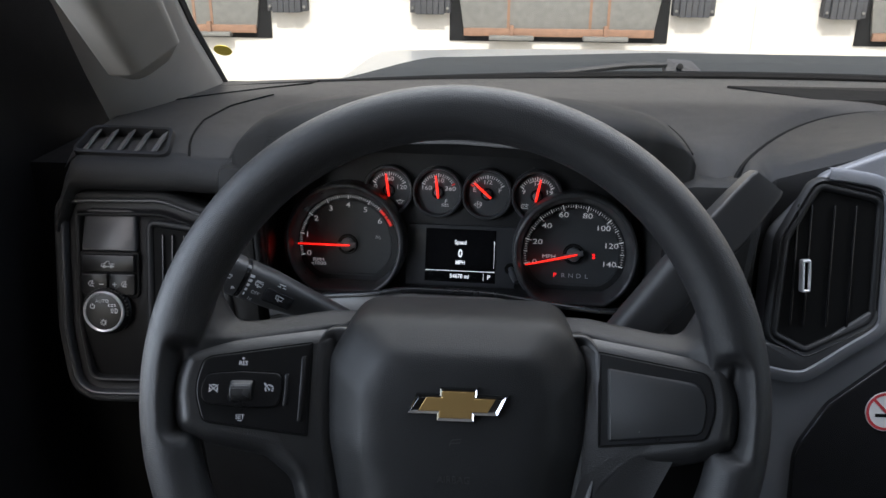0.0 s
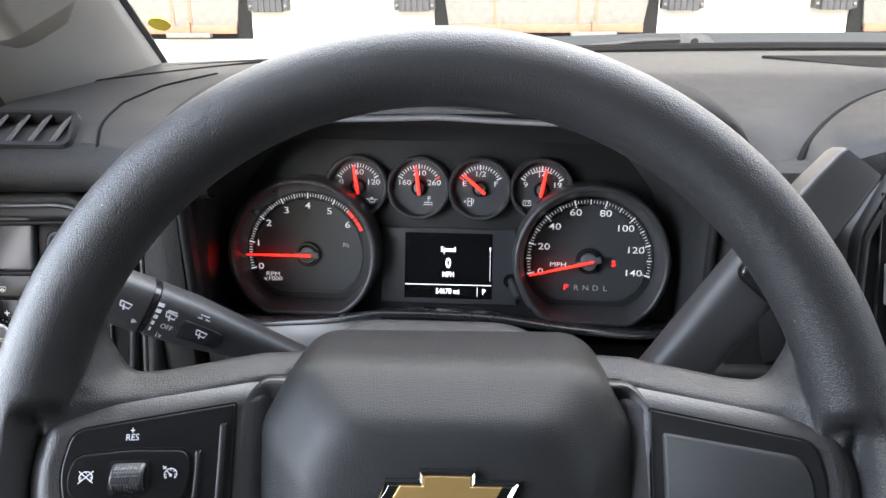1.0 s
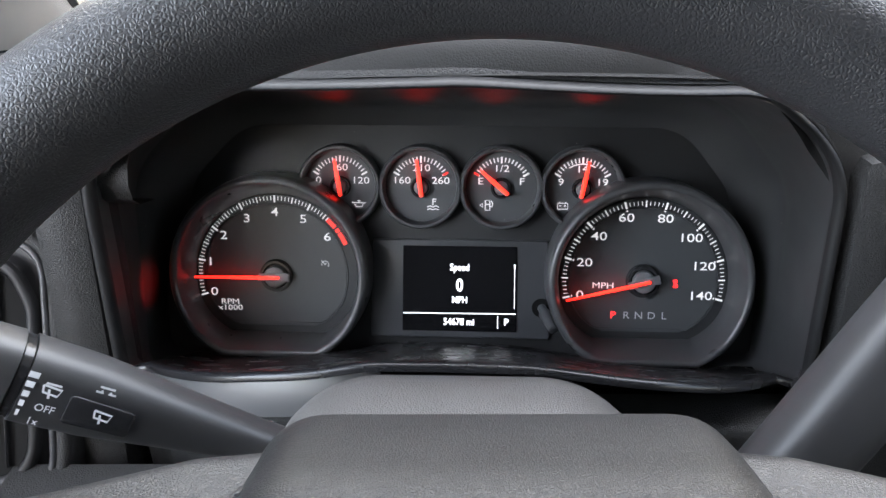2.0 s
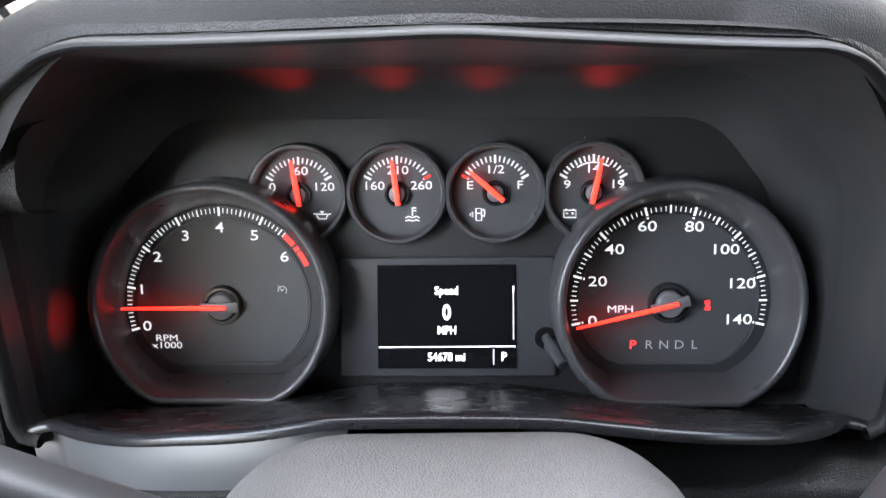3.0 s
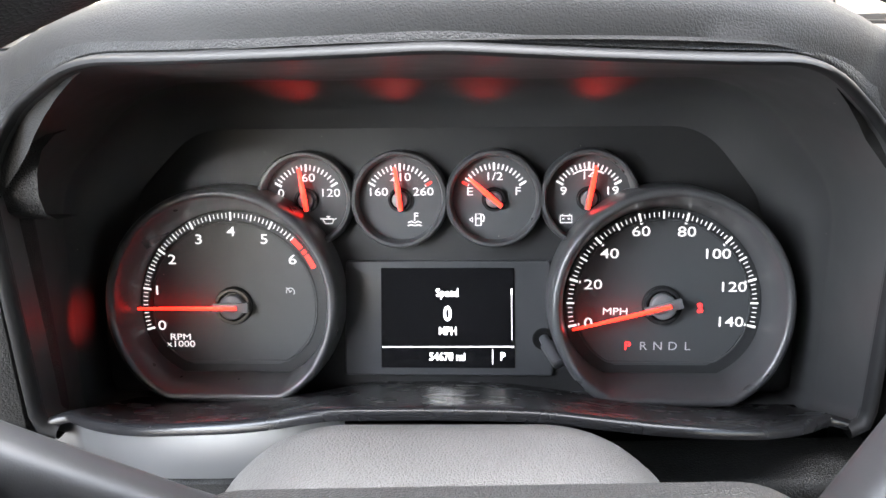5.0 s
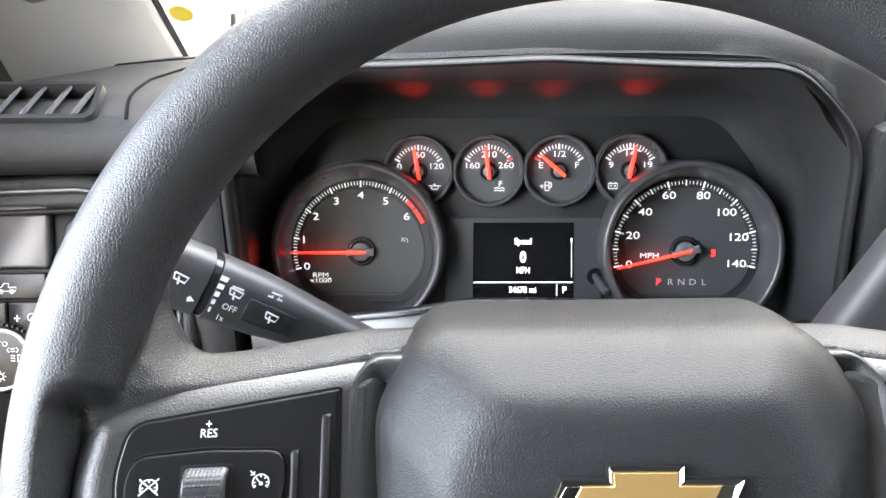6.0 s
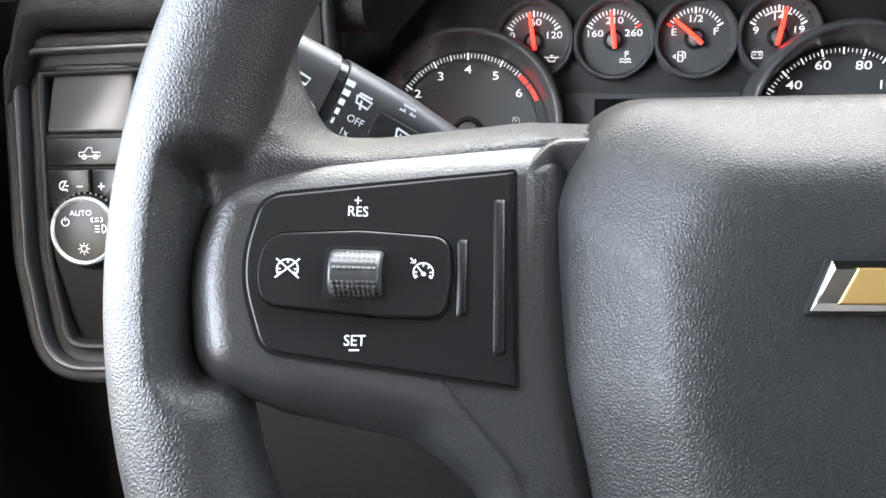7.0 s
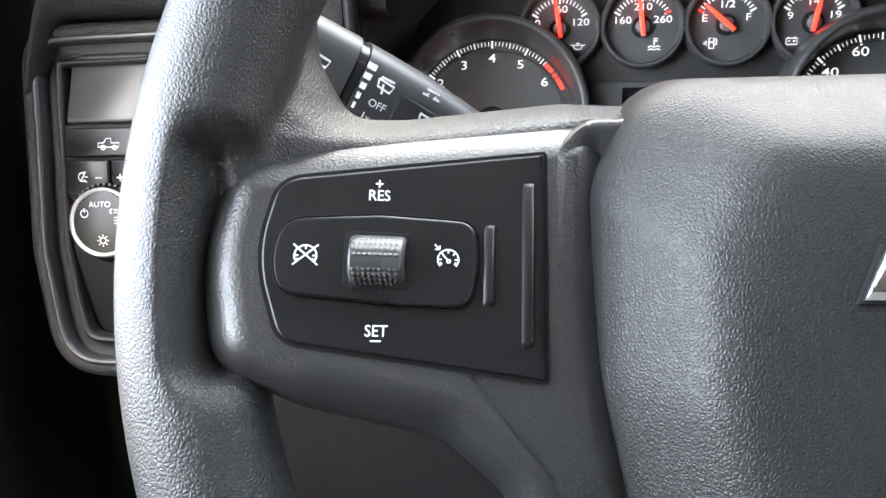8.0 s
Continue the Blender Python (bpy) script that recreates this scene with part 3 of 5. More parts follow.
lens_pts = resample(rounded([(-0.186, -0.060, 0.006), (0.180, -0.058, 0.006), (0.184, 0.050, 0.05), (0.142, 0.1035, 0.06), (-0.142, 0.1045, 0.06), (-0.190, 0.055, 0.05)], 12), 180)
bm = bmesh.new()
a = hood_ring(bm, 0.0, 0.0)
b = [bm.verts.new(CLUSTER @ Vector((q.x, q.y, 0.034))) for q in lens_pts]
coves = [[bm.verts.new(CLUSTER @ Vector((p.x + (q.x - p.x) * min(1, max(0, (p.y + 0.02) / 0.06)), p.y + (q.y - p.y) * min(1, max(0, (p.y + 0.02) / 0.06)), z))) for p, q in zip(lens_pts, offset(lens_pts, d))] for d, z in ((0.003, 0.022), (0.008, 0.012), (0.014, 0.0055), (0.022, 0.0012))]
mids = []
for s in (0.08, 0.3, 0.6, 0.96):
    mids.append([bm.verts.new(va.co.lerp(vb.co, s)) for va, vb in zip(a, b)])
for r0, r1 in zip([a] + mids + [b] + coves[:-1], mids + [b] + coves):
    skin(bm, r0, r1)
bmesh.ops.delete(bm, geom=[f for f in bm.faces if f.calc_center_median().z < 1.484 and f.calc_center_median().y < 0.80 and abs(f.calc_center_median().x) < 0.171], context="FACES")
part("instrument_shroud", bm, HOODING, dash, "smooth black shroud round the instruments", 60)
bm = bmesh.new()
rs = [hood_ring(bm, o, y) for o, y in ((0.0, 0.0010), (0.0003, -0.0022), (0.0014, -0.0044), (0.0030, -0.0052), (0.0046, -0.0047), (0.0060, -0.0025), (0.0066, 0.0), (0.0068, 0.004))]
for r0, r1 in zip(rs, rs[1:]):
    skin(bm, r0, r1)
bmesh.ops.delete(bm, geom=[f for f in bm.faces if f.calc_center_median().z < 1.484 and abs(f.calc_center_median().x) < 0.171], context="FACES")
part("shroud_lip", bm, SHROUD_LIP, dash, "satin black lip of the shroud", 60)
for side in (-1, 1):
    bm = bmesh.new()
    rs = [hood_ring(bm, o, y) for o, y in ((0.0068, 0.004), (0.0080, 0.0035), (0.011, 0.0045), (0.020, 0.010), (0.032, 0.022), (0.046, 0.048), (0.055, 0.09))]
    for r0, r1 in zip(rs, rs[1:]):
        skin(bm, r0, r1)
    away = []
    for f in bm.faces:
        c = f.calc_center_median()
        if c.x * side < 0 or c.z < 1.475 or (c.z > 1.597 and c.y - depth(c.x) > 0.0105):
            away.append(f)
    bmesh.ops.delete(bm, geom=away, context="FACES")
    part("surround", bm, SURROUND, dash, "dark grained vinyl beside the instruments", 60)

# fascia left and right of the instruments, knee panel below
for lo, hi in (((-0.214, 0.742, 1.25), (-0.181, 0.79, 1.597)), ((0.187, 0.738, 1.25), (0.262, 0.80, 1.592))):
    bm = bmesh.new()
    box(bm, lo, hi, 0.013)
    part("fascia", bm, SURROUND, dash)
bm = slab(rounded([(-0.240, -0.36, 0.02), (-0.03, -0.36, 0.02), (-0.03, -0.058, 0.003), (-0.240, -0.058, 0.003)]), -0.03, 0, 0.004)
bm.transform(frm((0, 0.693, 1.4805), -8))
part("knee_panel", bm, SURROUND, dash)
bm = slab(rounded([(-0.04, -0.36, 0.02), (0.28, -0.36, 0.02), (0.28, 0.0, 0.015), (-0.04, 0.0, 0.003)]), -0.03, 0, 0.006)
bm.transform(frm((0, 0.730, 1.448), -8))
part("knee_panel", bm, SURROUND, dash)
for lo, hi in (((-0.41, 0.80, 0.9), (-0.205, 0.90, 1.58)), ((-0.205, 0.80, 0.9), (0.20, 0.90, 1.432)), ((0.20, 0.80, 0.9), (1.17, 0.90, 1.58))):
    bm = bmesh.new()
    box(bm, lo, hi)
    part("carrier", bm, BLACK, dash)

# seams of the top pad
def on_pad(pts, lift=0.0004):
    out = []
    for (x0, y0), (x1, y1) in zip(pts, pts[1:]):
        for k in range(8):
            x, y = x0 + (x1 - x0) * k / 8, y0 + (y1 - y0) * k / 8
            z = 1.606 + 0.010 * math.sin(math.pi * min(1, max(0, y - 0.76) / 0.42)) - 9.0 * max(0, -0.347 - x) ** 1.5
            f = (y - front_edge(x)) / (yback(x) + 0.004 - front_edge(x))
            out.append((x, y, z + lift - (0.010 * (1 - f / 0.1) ** 2 if f < 0.1 else 0)))
    return out


bm = bmesh.new()
tube(bm, on_pad([(-0.243, 0.769), (-0.247, 0.785), (-0.252, 0.815), (-0.255, 0.848), (-0.245, 0.905), (-0.21, 0.97)]), 0.0011, 6)
part("seam", bm, BLACK, dash)
bm = bmesh.new()
tube(bm, on_pad([(-0.345, 0.885), (-0.31, 0.93), (-0.25, 0.985), (-0.19, 1.045), (-0.185, 1.075)]), 0.0010, 6)
part("seam", bm, BLACK, dash)

# lower left pad under the small top vent
bm = bmesh.new()
rows = []
for y, z in ((0.800, 1.600), (0.775, 1.600), (0.762, 1.596), (0.755, 1.588), (0.753, 1.579), (0.756, 1.571), (0.764, 1.566), (0.785, 1.562)):
    row = []
    for i in range(33):
        x = -0.369 + 0.205 * i / 32
        drop = 14.0 * max(0, -0.345 - x) ** 1.5 + 0.05 * max(0, x + 0.25)
        row.append(bm.verts.new((x, y, z - drop)))
    rows.append(row)
for a, b in zip(rows, rows[1:]):
    skin(bm, a, b, False)
part("roll_pad", bm, DARK_DASH, dash, "dark grained rolled pad above the light switches")

# right: padded cover above the centre stack, rolled down at its front
bm = bmesh.new()
rows = []
for k in range(18):
    row = []
    for i in range(61):
        x = 0.203 + 0.96 * (i / 60) ** 1.6
        top = 1.572 + 0.30 * min(0.165, max(0, x - 0.203))
        y1 = front_edge(x) - 0.006
        s = min(1, max(0, (x - 0.240) / 0.035))
        back = 0.060 * s * s * (3 - 2 * s)
        if k < 6:
            dy, dz = ((0.020, -0.12), (0.008, -0.07), (0.002, -0.035), (0.0, -0.018), (0.004, -0.006), (0.014, 0.0))[k]
            y, z = 0.708 + dy + back, top + dz
        else:
            s = (k - 5) / 12
            y = 0.722 + back + (y1 - 0.722 - back) * s
            z = top + (pad_height(x, y1) - 0.008 - top) * (1 - (1 - s) ** 2)
        e = max(0, (0.252 - x) / 0.049)
        row.append(bm.verts.new((x, y + 0.055 * e ** 3, z - 0.026 * e * e)))
    rows.append(row)
for a, b in zip(rows, rows[1:]):
    skin(bm, a, b, False)
part("stack_pad", bm, DARK_DASH, dash, "dark padded cover above the centre stack")
bm = bmesh.new()
tube(bm, [(x, front_edge(x) - 0.003, pad_height(x, front_edge(x)) - 0.0105) for x in [0.208 + 0.27 * (k / 27) ** 1.3 for k in range(28)] + [0.60, 0.80, 1.05]], [0.0028] * 24 + [0.0022, 0.0018, 0.0014, 0.0011] + [0.0009] * 3, 6)
part("seam", bm, BLACK, dash)
# long recess towards the windshield: a raised black slab paints its shade
bm = slab(rounded([(0.305, 1.068, 0.002), (0.385, 0.992, 0.03), (1.0, 0.992, 0.03), (1.05, 1.072, 0.01)]), 1.590, 1.6164, 0.001)
part("defroster_shade", bm, BLACK, dash, "black slab for the shade in the defroster slot")

# ---- small window vent on top of the dash ----
t = thing("window_vent", frm((-0.309, 0.786, 1.6130), 58), "small black side-window air vent with five fins", "air vent")
o = rounded([(-0.0385, -0.0205, 0.004), (0.0445, -0.0225, 0.004), (0.0430, 0.0055, 0.004), (-0.0290, 0.0075, 0.010)])
bm = bmesh.new()
loft(bm, o, [(-0.004, -0.004), (-0.003, 0.0005), (0, 0.001), (0.0015, -0.004), (0.002, -0.02)], False)
part("frame", bm, VENTRIM, t)
bm = slab(offset(o, 0.001), -0.021, -0.019, 0.0005, 1)
part("duct", bm, BLACK, t)
for k in range(5):
    x = -0.0360 + 0.0160 * k
    bm = bmesh.new()
    vs = [bm.verts.new(p) for p in ((x, -0.0200, -0.0050), (x + 0.0078, -0.0200, 0.0002), (x + 0.0140, 0.0055, 0.0002), (x + 0.0062, 0.0055, -0.0050))]
    f = bm.faces.new(vs)
    g = bmesh.ops.extrude_face_region(bm, geom=[f])
    bmesh.ops.translate(bm, vec=(0.0006, 0, -0.0016), verts=[v for v in g["geom"] if isinstance(v, bmesh.types.BMVert)])
    part("fin", bm, FIN, t)

# ---- light switch pod ----
pod = thing("light_switch_panel", PANEL_L, "black light switch panel with knob, buttons and a side vent", "switch panel")
POD = rounded([(-0.040, -0.112, 0.035), (0.080, -0.110, 0.03), (0.112, -0.060, 0.05), (0.112, 0.066, 0.03), (0.050, 0.087, 0.06), (-0.053, 0.085, 0.025), (-0.052, -0.040, 0.08)], 8)
bm = bmesh.new()
loft(bm, POD, [(-0.002, -0.030), (-0.0015, -0.004), (0.0005, 0.002), (0.004, 0.004), (0.007, 0.002)], False)
part("outer_roll", bm, DARK_DASH, pod, "grained vinyl edge", 70)
bm = bmesh.new()
loft(bm, POD, [(0.0060, -0.004), (0.0066, 0.0032), (0.0076, 0.0042), (0.0092, 0.0040), (0.0102, 0.0024), (0.0104, -0.006)], False)
part("bezel", bm, COVER, pod, "satin black outer bezel", 60)
bm = bmesh.new()
loft(bm, POD, [(0.0103, -0.006), (0.0150, -0.0065), (0.0185, -0.005), (0.0192, -0.0008), (0.0202, 0.0006), (0.0216, 0.0004), (0.0226, -0.0012), (0.0226, -0.016)], False)
part("inner_bezel", bm, VENTRIM, pod, "satin black stepped inner bezel", 60)
bm = bmesh.new()
inner = offset(POD, 0.0220)
rows = [[bm.verts.new((0.030 + (q.x - 0.030) * k, -0.010 + (q.y + 0.010) * k, -0.0012 - 1.5 * ((q.y + 0.010) * k) ** 2)) for q in inner] for k in (1.0, 0.92, 0.8, 0.65, 0.5, 0.3, 0.1)]
for a, b in zip(rows, rows[1:]):
    skin(bm, a, b)
bm.faces.new(rows[-1])
part("face", bm, PODFACE, pod, "smooth scooped black face", 60)
bm = slab(rounded([(-0.0275, 0.031, 0.003), (0.0245, 0.031, 0.003), (0.022, 0.0705, 0.008), (-0.026, 0.0705, 0.008)]), -0.006, 0.0035, 0.0025)
for v in bm.verts:
    v.co.z -= 0.20 * (v.co.y - 0.031)
part("blank_cover", bm, COVER, pod, "smooth blank cover plate")
bm = slab(rounded([(-0.0290, -0.012, 0.006), (0.0265, -0.012, 0.006), (0.0265, 0.031, 0.003), (-0.0290, 0.031, 0.003)]), -0.001, 0.0022, 0.001)
part("button_frame", bm, PODFACE, pod)
b1 = part("cargo_lamp_button", slab(rounded([(-0.0265, 0.0125, 0.0015), (0.0240, 0.0125, 0.0015), (0.0240, 0.0285, 0.002), (-0.0265, 0.0285, 0.002)]), 0, 0.0060, 0.0012), SWITCH, pod)
b2 = part("dimmer_button", slab(rounded([(-0.0265, -0.009, 0.003), (-0.0016, -0.009, 0.001), (-0.0016, 0.0110, 0.0015), (-0.0265, 0.0110, 0.0015)]), 0, 0.0060, 0.0012), SWITCH, pod)
b3 = part("dimmer_button", slab(rounded([(-0.0006, -0.009, 0.001), (0.0240, -0.009, 0.003), (0.0240, 0.0110, 0.0015), (-0.0006, 0.0110, 0.0015)]), 0, 0.0060, 0.0012), SWITCH, pod)
bm = bmesh.new()
strokes(bm, [[(-0.006, -0.0018), (-0.006, 0.0005), (-0.003, 0.0005), (-0.001, 0.003), (0.0015, 0.003), (0.0015, 0.0005), (0.006, 0.0005), (0.006, -0.0018), (-0.006, -0.0018)], arc(-0.0032, -0.002, 0.0012, 0, 360), arc(0.0035, -0.002, 0.0012, 0, 360)], 0.0006, 0.0061, cx=-0.001, cy=0.0195)
part("symbol", bm, PRINT, b1)
for b, s, sg in ((b2, -0.017, -1), (b3, 0.014, 1)):
    bm = bmesh.new()
    strokes(bm, [arc(0, 0, 0.0024, 60, 300), [(-0.001, -0.002), (0.0018, 0.003)], [(0.001, 0.0), (0.003, 0.0)], [(0.0008, -0.0015), (0.0024, -0.003)]], 0.0006, 0.0061, cx=s, cy=0.0015)
    if sg < 0:
        strokes(bm, [[(-0.002, 0), (0.002, 0)]], 0.0008, 0.0061, cx=-0.0075, cy=0.001)
    else:
        strokes(bm, [[(-0.002, 0), (0.002, 0)], [(0, -0.002), (0, 0.002)]], 0.0008, 0.0061, cx=0.005, cy=0.001)
    part("symbol", bm, PRINT, b)
kx, ky = -0.0030, -0.0235
bm = bmesh.new()
lathe(bm, [(0.0225, -0.001), (0.0225, 0.004), (0.0205, 0.006), (0.0195, 0.0105), (0.0190, 0.0120), (0.0170, 0.0125)], 56, kx, ky)
knob = part("headlamp_knob", bm, SWITCH, pod, "round black headlamp knob with silver ring")
bm = bmesh.new()
lathe(bm, [(0.0192, 0.0115), (0.0190, 0.0131), (0.0180, 0.0138), (0.0168, 0.0132), (0.0166, 0.0122)], 56, kx, ky, False)
part("ring", bm, PINMETAL, knob, "silver ring")
bm = bmesh.new()
for k in range(40):
    a = 2 * math.pi * k / 40
    if math.sin(a) < -0.2:
        continue
    c = Vector((kx + 0.0210 * math.cos(a), ky + 0.0210 * math.sin(a)))
    box(bm, (c.x - 0.0006, c.y - 0.0006, 0.004), (c.x + 0.0006, c.y + 0.0006, 0.0095))
part("knurl", bm, SWITCH, knob)
lettering("auto_mark", "AUTO", 0.0030, PRINT, knob, kx - 0.0012, ky + 0.0098, 0.0127, 1.05)
bm = bmesh.new()
strokes(bm, [arc(0, 0, 0.0021, 115, 425), [(0, 0.0006), (0, 0.0029)]], 0.0006, 0.0126, cx=kx - 0.0102, cy=ky + 0.0050)
strokes(bm, [arc(0, 0, 0.0017, 0, 360)] + [[(0.0024 * math.cos(q), 0.0024 * math.sin(q)), (0.0034 * math.cos(q), 0.0034 * math.sin(q))] for q in [k * math.pi / 4 for k in range(8)]], 0.0006, 0.0126, cx=kx, cy=ky - 0.0098)
strokes(bm, [arc(0.0008, 0, 0.0022, -90, 90) + [(0.0008, 0.0022), (0.0008, -0.0022)]] + [[(-0.0034, q), (-0.0008, q)] for q in (-0.0016, 0, 0.0016)], 0.0006, 0.0126, cx=kx + 0.0102, cy=ky + 0.0012)
strokes(bm, [arc(-0.002, 0, 0.0012, 90, 270), arc(0.002, 0, 0.0012, -90, 90), [(-0.0012, 0.0008), (0.0012, 0.0008)], [(-0.0012, -0.0008), (0.0012, -0.0008)]], 0.0006, 0.0126, cx=kx + 0.0080, cy=ky + 0.0062)
part("symbol", bm, PRINT, knob)


def vent(parent, outline, slat_xs, v0, v1, pin):
    """Louvred outlet set in a panel: rim, black face for the shaded duct, upright slats and a chrome pin."""
    bm = bmesh.new()
    loft(bm, outline, [(-0.006, -0.001), (-0.0055, 0.0035), (-0.004, 0.005), (-0.001, 0.0045), (0.0005, 0.001)], False)
    part("vent_bezel", bm, VENTRIM, parent, "", 60)
    # Shallow black face that paints the shade of a deep duct.
    bm = bmesh.new()
    loft(bm, outline, [(0.0004, 0.0022), (0.0008, 0.0012)], True)
    part("duct", bm, BLACK, parent)
    for x in slat_xs:
        bm = slab(rounded([(x - 0.0008, v0, 0.0004), (x + 0.0008, v0, 0.0004), (x + 0.0008, v1, 0.0004), (x - 0.0008, v1, 0.0004)], 3), 0.0008, 0.0045, 0.0005, 2)
        part("slat", bm, GLOSS, parent)
    px, py = pin
    bm = bmesh.new()
    o = rounded([(px - 0.0030, py - 0.0145, 0.002), (px + 0.0048, py - 0.0135, 0.002), (px + 0.0038, py + 0.0145, 0.002), (px - 0.0040, py + 0.0135, 0.002)])
    loft(bm, o, [(0, 0.003), (0.0, 0.0085), (0.0004, 0.0101), (0.0011, 0.0111), (0.0018, 0.0108), (0.0024, 0.0098), (0.0027, 0.008)], False)
    pinob = part("adjuster_pin", bm, PINMETAL, parent, "chrome adjuster", 80)
    bm = slab(offset(o, 0.0027), 0.002, 0.0085, 0.0006, 2)
    part("insert", bm, BLACK, pinob)


vent(pod, rounded([(0.040, -0.062, 0.012), (0.090, -0.062, 0.025), (0.094, 0.030, 0.02), (0.085, 0.050, 0.015), (0.040, 0.056, 0.004)]), [0.050, 0.059, 0.070, 0.080], -0.055, 0.048, (0.0655, -0.020))

# ---- centre stack with its left vent ----
stack = thing("centre_stack", VENT_R, "silver-grey centre stack trim with a tall air vent", "centre stack")
bm = slab(rounded([(-0.036, -0.30, 0.01), (0.60, -0.30, 0.01), (0.60, 0.105, 0.03), (0.070, 0.105, 0.0038), (0.012, 0.082, 0.02), (-0.026, 0.030, 0.03)]), -0.04, -0.003, 0.006)
part("panel", bm, SILVER, stack, "silver-grey painted trim")
VO = rounded([(-0.0215, -0.056, 0.004), (0.003, -0.068, 0.004), (0.0545, -0.041, 0.012), (0.054, 0.058, 0.008), (0.006, 0.068, 0.006), (-0.0170, 0.024, 0.02)], 8)
bm = bmesh.new()
loft(bm, VO, [(-0.011, -0.004), (-0.0105, 0.003), (-0.008, 0.005), (-0.005, 0.0025)], False)
part("vent_surround", bm, VENTRIM, stack, "satin black surround", 60)
bm = slab(rounded([(-0.034, -0.064, 0.003), (-0.028, -0.086, 0.004), (0.000, -0.0905, 0.012), (0.0640, -0.0520, 0.012), (0.0620, -0.0300, 0.006), (0.0030, -0.0720, 0.006)], 8), -0.003, 0.0045, 0.0025)
part("vent_chin", bm, BEZEL, stack, "satin dark chin below the vent", 50)
bm = bmesh.new()
tr = [(-0.036, -0.0890), (-0.020, -0.0935), (-0.004, -0.0950), (0.004, -0.0940), (0.014, -0.0880), (0.040, -0.0690), (0.060, -0.0560), (0.0665, -0.0480), (0.0675, -0.036), (0.0665, 0.030), (0.0640, 0.066), (0.0560, 0.0760), (0.030, 0.0800), (0.012, 0.0815)]
tr = [Vector(p) for p in tr]
for _ in range(3):
    tr = [tr[0]] + [q for a, b in zip(tr, tr[1:]) for q in (a.lerp(b, 0.25), a.lerp(b, 0.75))] + [tr[-1]]
rows = []
for k, p in enumerate(tr):
    d = (tr[min(k + 1, len(tr) - 1)] - tr[max(k - 1, 0)]).normalized()
    m = Vector((-d.y, d.x))
    rows.append([bm.verts.new((p.x + m.x * w, p.y + m.y * w, z)) for w, z in ((0.0062, -0.004), (0.0060, 0.0048), (0.0048, 0.0064), (0.0030, 0.0064), (-0.0032, 0.0050), (-0.0050, 0.0038), (-0.0056, -0.004))])
for a, b in zip(rows, rows[1:]):
    skin(bm, a, b, False)
part("vent_trim", bm, SILVER, stack, "silver-grey moulded frame of the vent", 40)
vent(stack, VO, [-0.0115, -0.0005, 0.0185, 0.036], -0.050, 0.055, (-0.0034, -0.0055))
bm = slab(rounded([(-0.004, -0.32, 0.01), (0.5, -0.32, 0.01), (0.5, -0.070, 0.01), (0.090, -0.066, 0.02), (0.026, -0.118, 0.03), (0.000, -0.160, 0.05)], 8), -0.003, 0.004, 0.002)
part("lower_panel", bm, GLOSS, stack, "black lower panel")
t = thing("no_smoking_sticker", VENT_R @ Matrix.Translation((0.0745, -0.1225, 0.0042)), "round no-smoking sticker with red ring on white", "sticker")
part("backing", slab(circle(0.0175, 40), 0, 0.0004, 0.0001, 1), WHITE, t)
bm = bmesh.new()
strokes(bm, [arc(0, 0, 0.0155, 0, 360, 40), [(-0.0105, 0.0105), (0.0105, -0.0105)]], 0.0024, 0.0005)
part("ring", bm, RED, t, "red ring and bar")
bm = bmesh.new()
strokes(bm, [[(-0.009, -0.0035), (0.006, -0.0035)], [(0.007, -0.001), (0.008, 0.003), (0.006, 0.006)]], 0.003, 0.0004)
part("symbol", bm, BLACK, t)

# ---- instrument cluster ----
clu = thing("instrument_cluster", CLUSTER, "black instrument cluster with six lit gauges and a display", "instrument cluster")
part("backplate", slab(offset(lens_pts, -0.004), -0.02, 0.000, 0.002), MASK, clu)


def dial_outline(r, cut, cx, cy):
    """Round dial with a flat foot and chamfered lower corners."""
    pts = []
    a0 = math.asin(-min(0.999, (cut - 0.020) / r))
    for k in range(61):
        a = a0 + (math.pi - 2 * a0) * k / 60
        pts.append(Vector((cx + r * math.cos(a), cy + r * math.sin(a))))
    x = math.sqrt(max(0, r * r - (cut - 0.013) ** 2)) - 0.016
    for sx in (-1, 1):
        e = Vector((cx + sx * math.sqrt(max(0, r * r - (cut - 0.020) ** 2)), cy - cut + 0.020))
        f = Vector((cx + sx * x, cy - cut))
        m = e.lerp(f, 0.5) + Vector((sx * 0.0042, -0.0030))
        curve = [e * (1 - t) ** 2 + m * 2 * t * (1 - t) + f * t * t for t in [k / 8 for k in range(1, 9)]]
        pts += curve if sx < 0 else list(reversed(curve))
    return pts


def ticks(bm, cx, cy, r0, r1, angles, width, z):
    for a in angles:
        c, s = math.cos(radians(a)), math.sin(radians(a))
        strokes(bm, [[(cx + r0 * c, cy + r0 * s), (cx + r1 * c, cy + r1 * s)]], width, z)


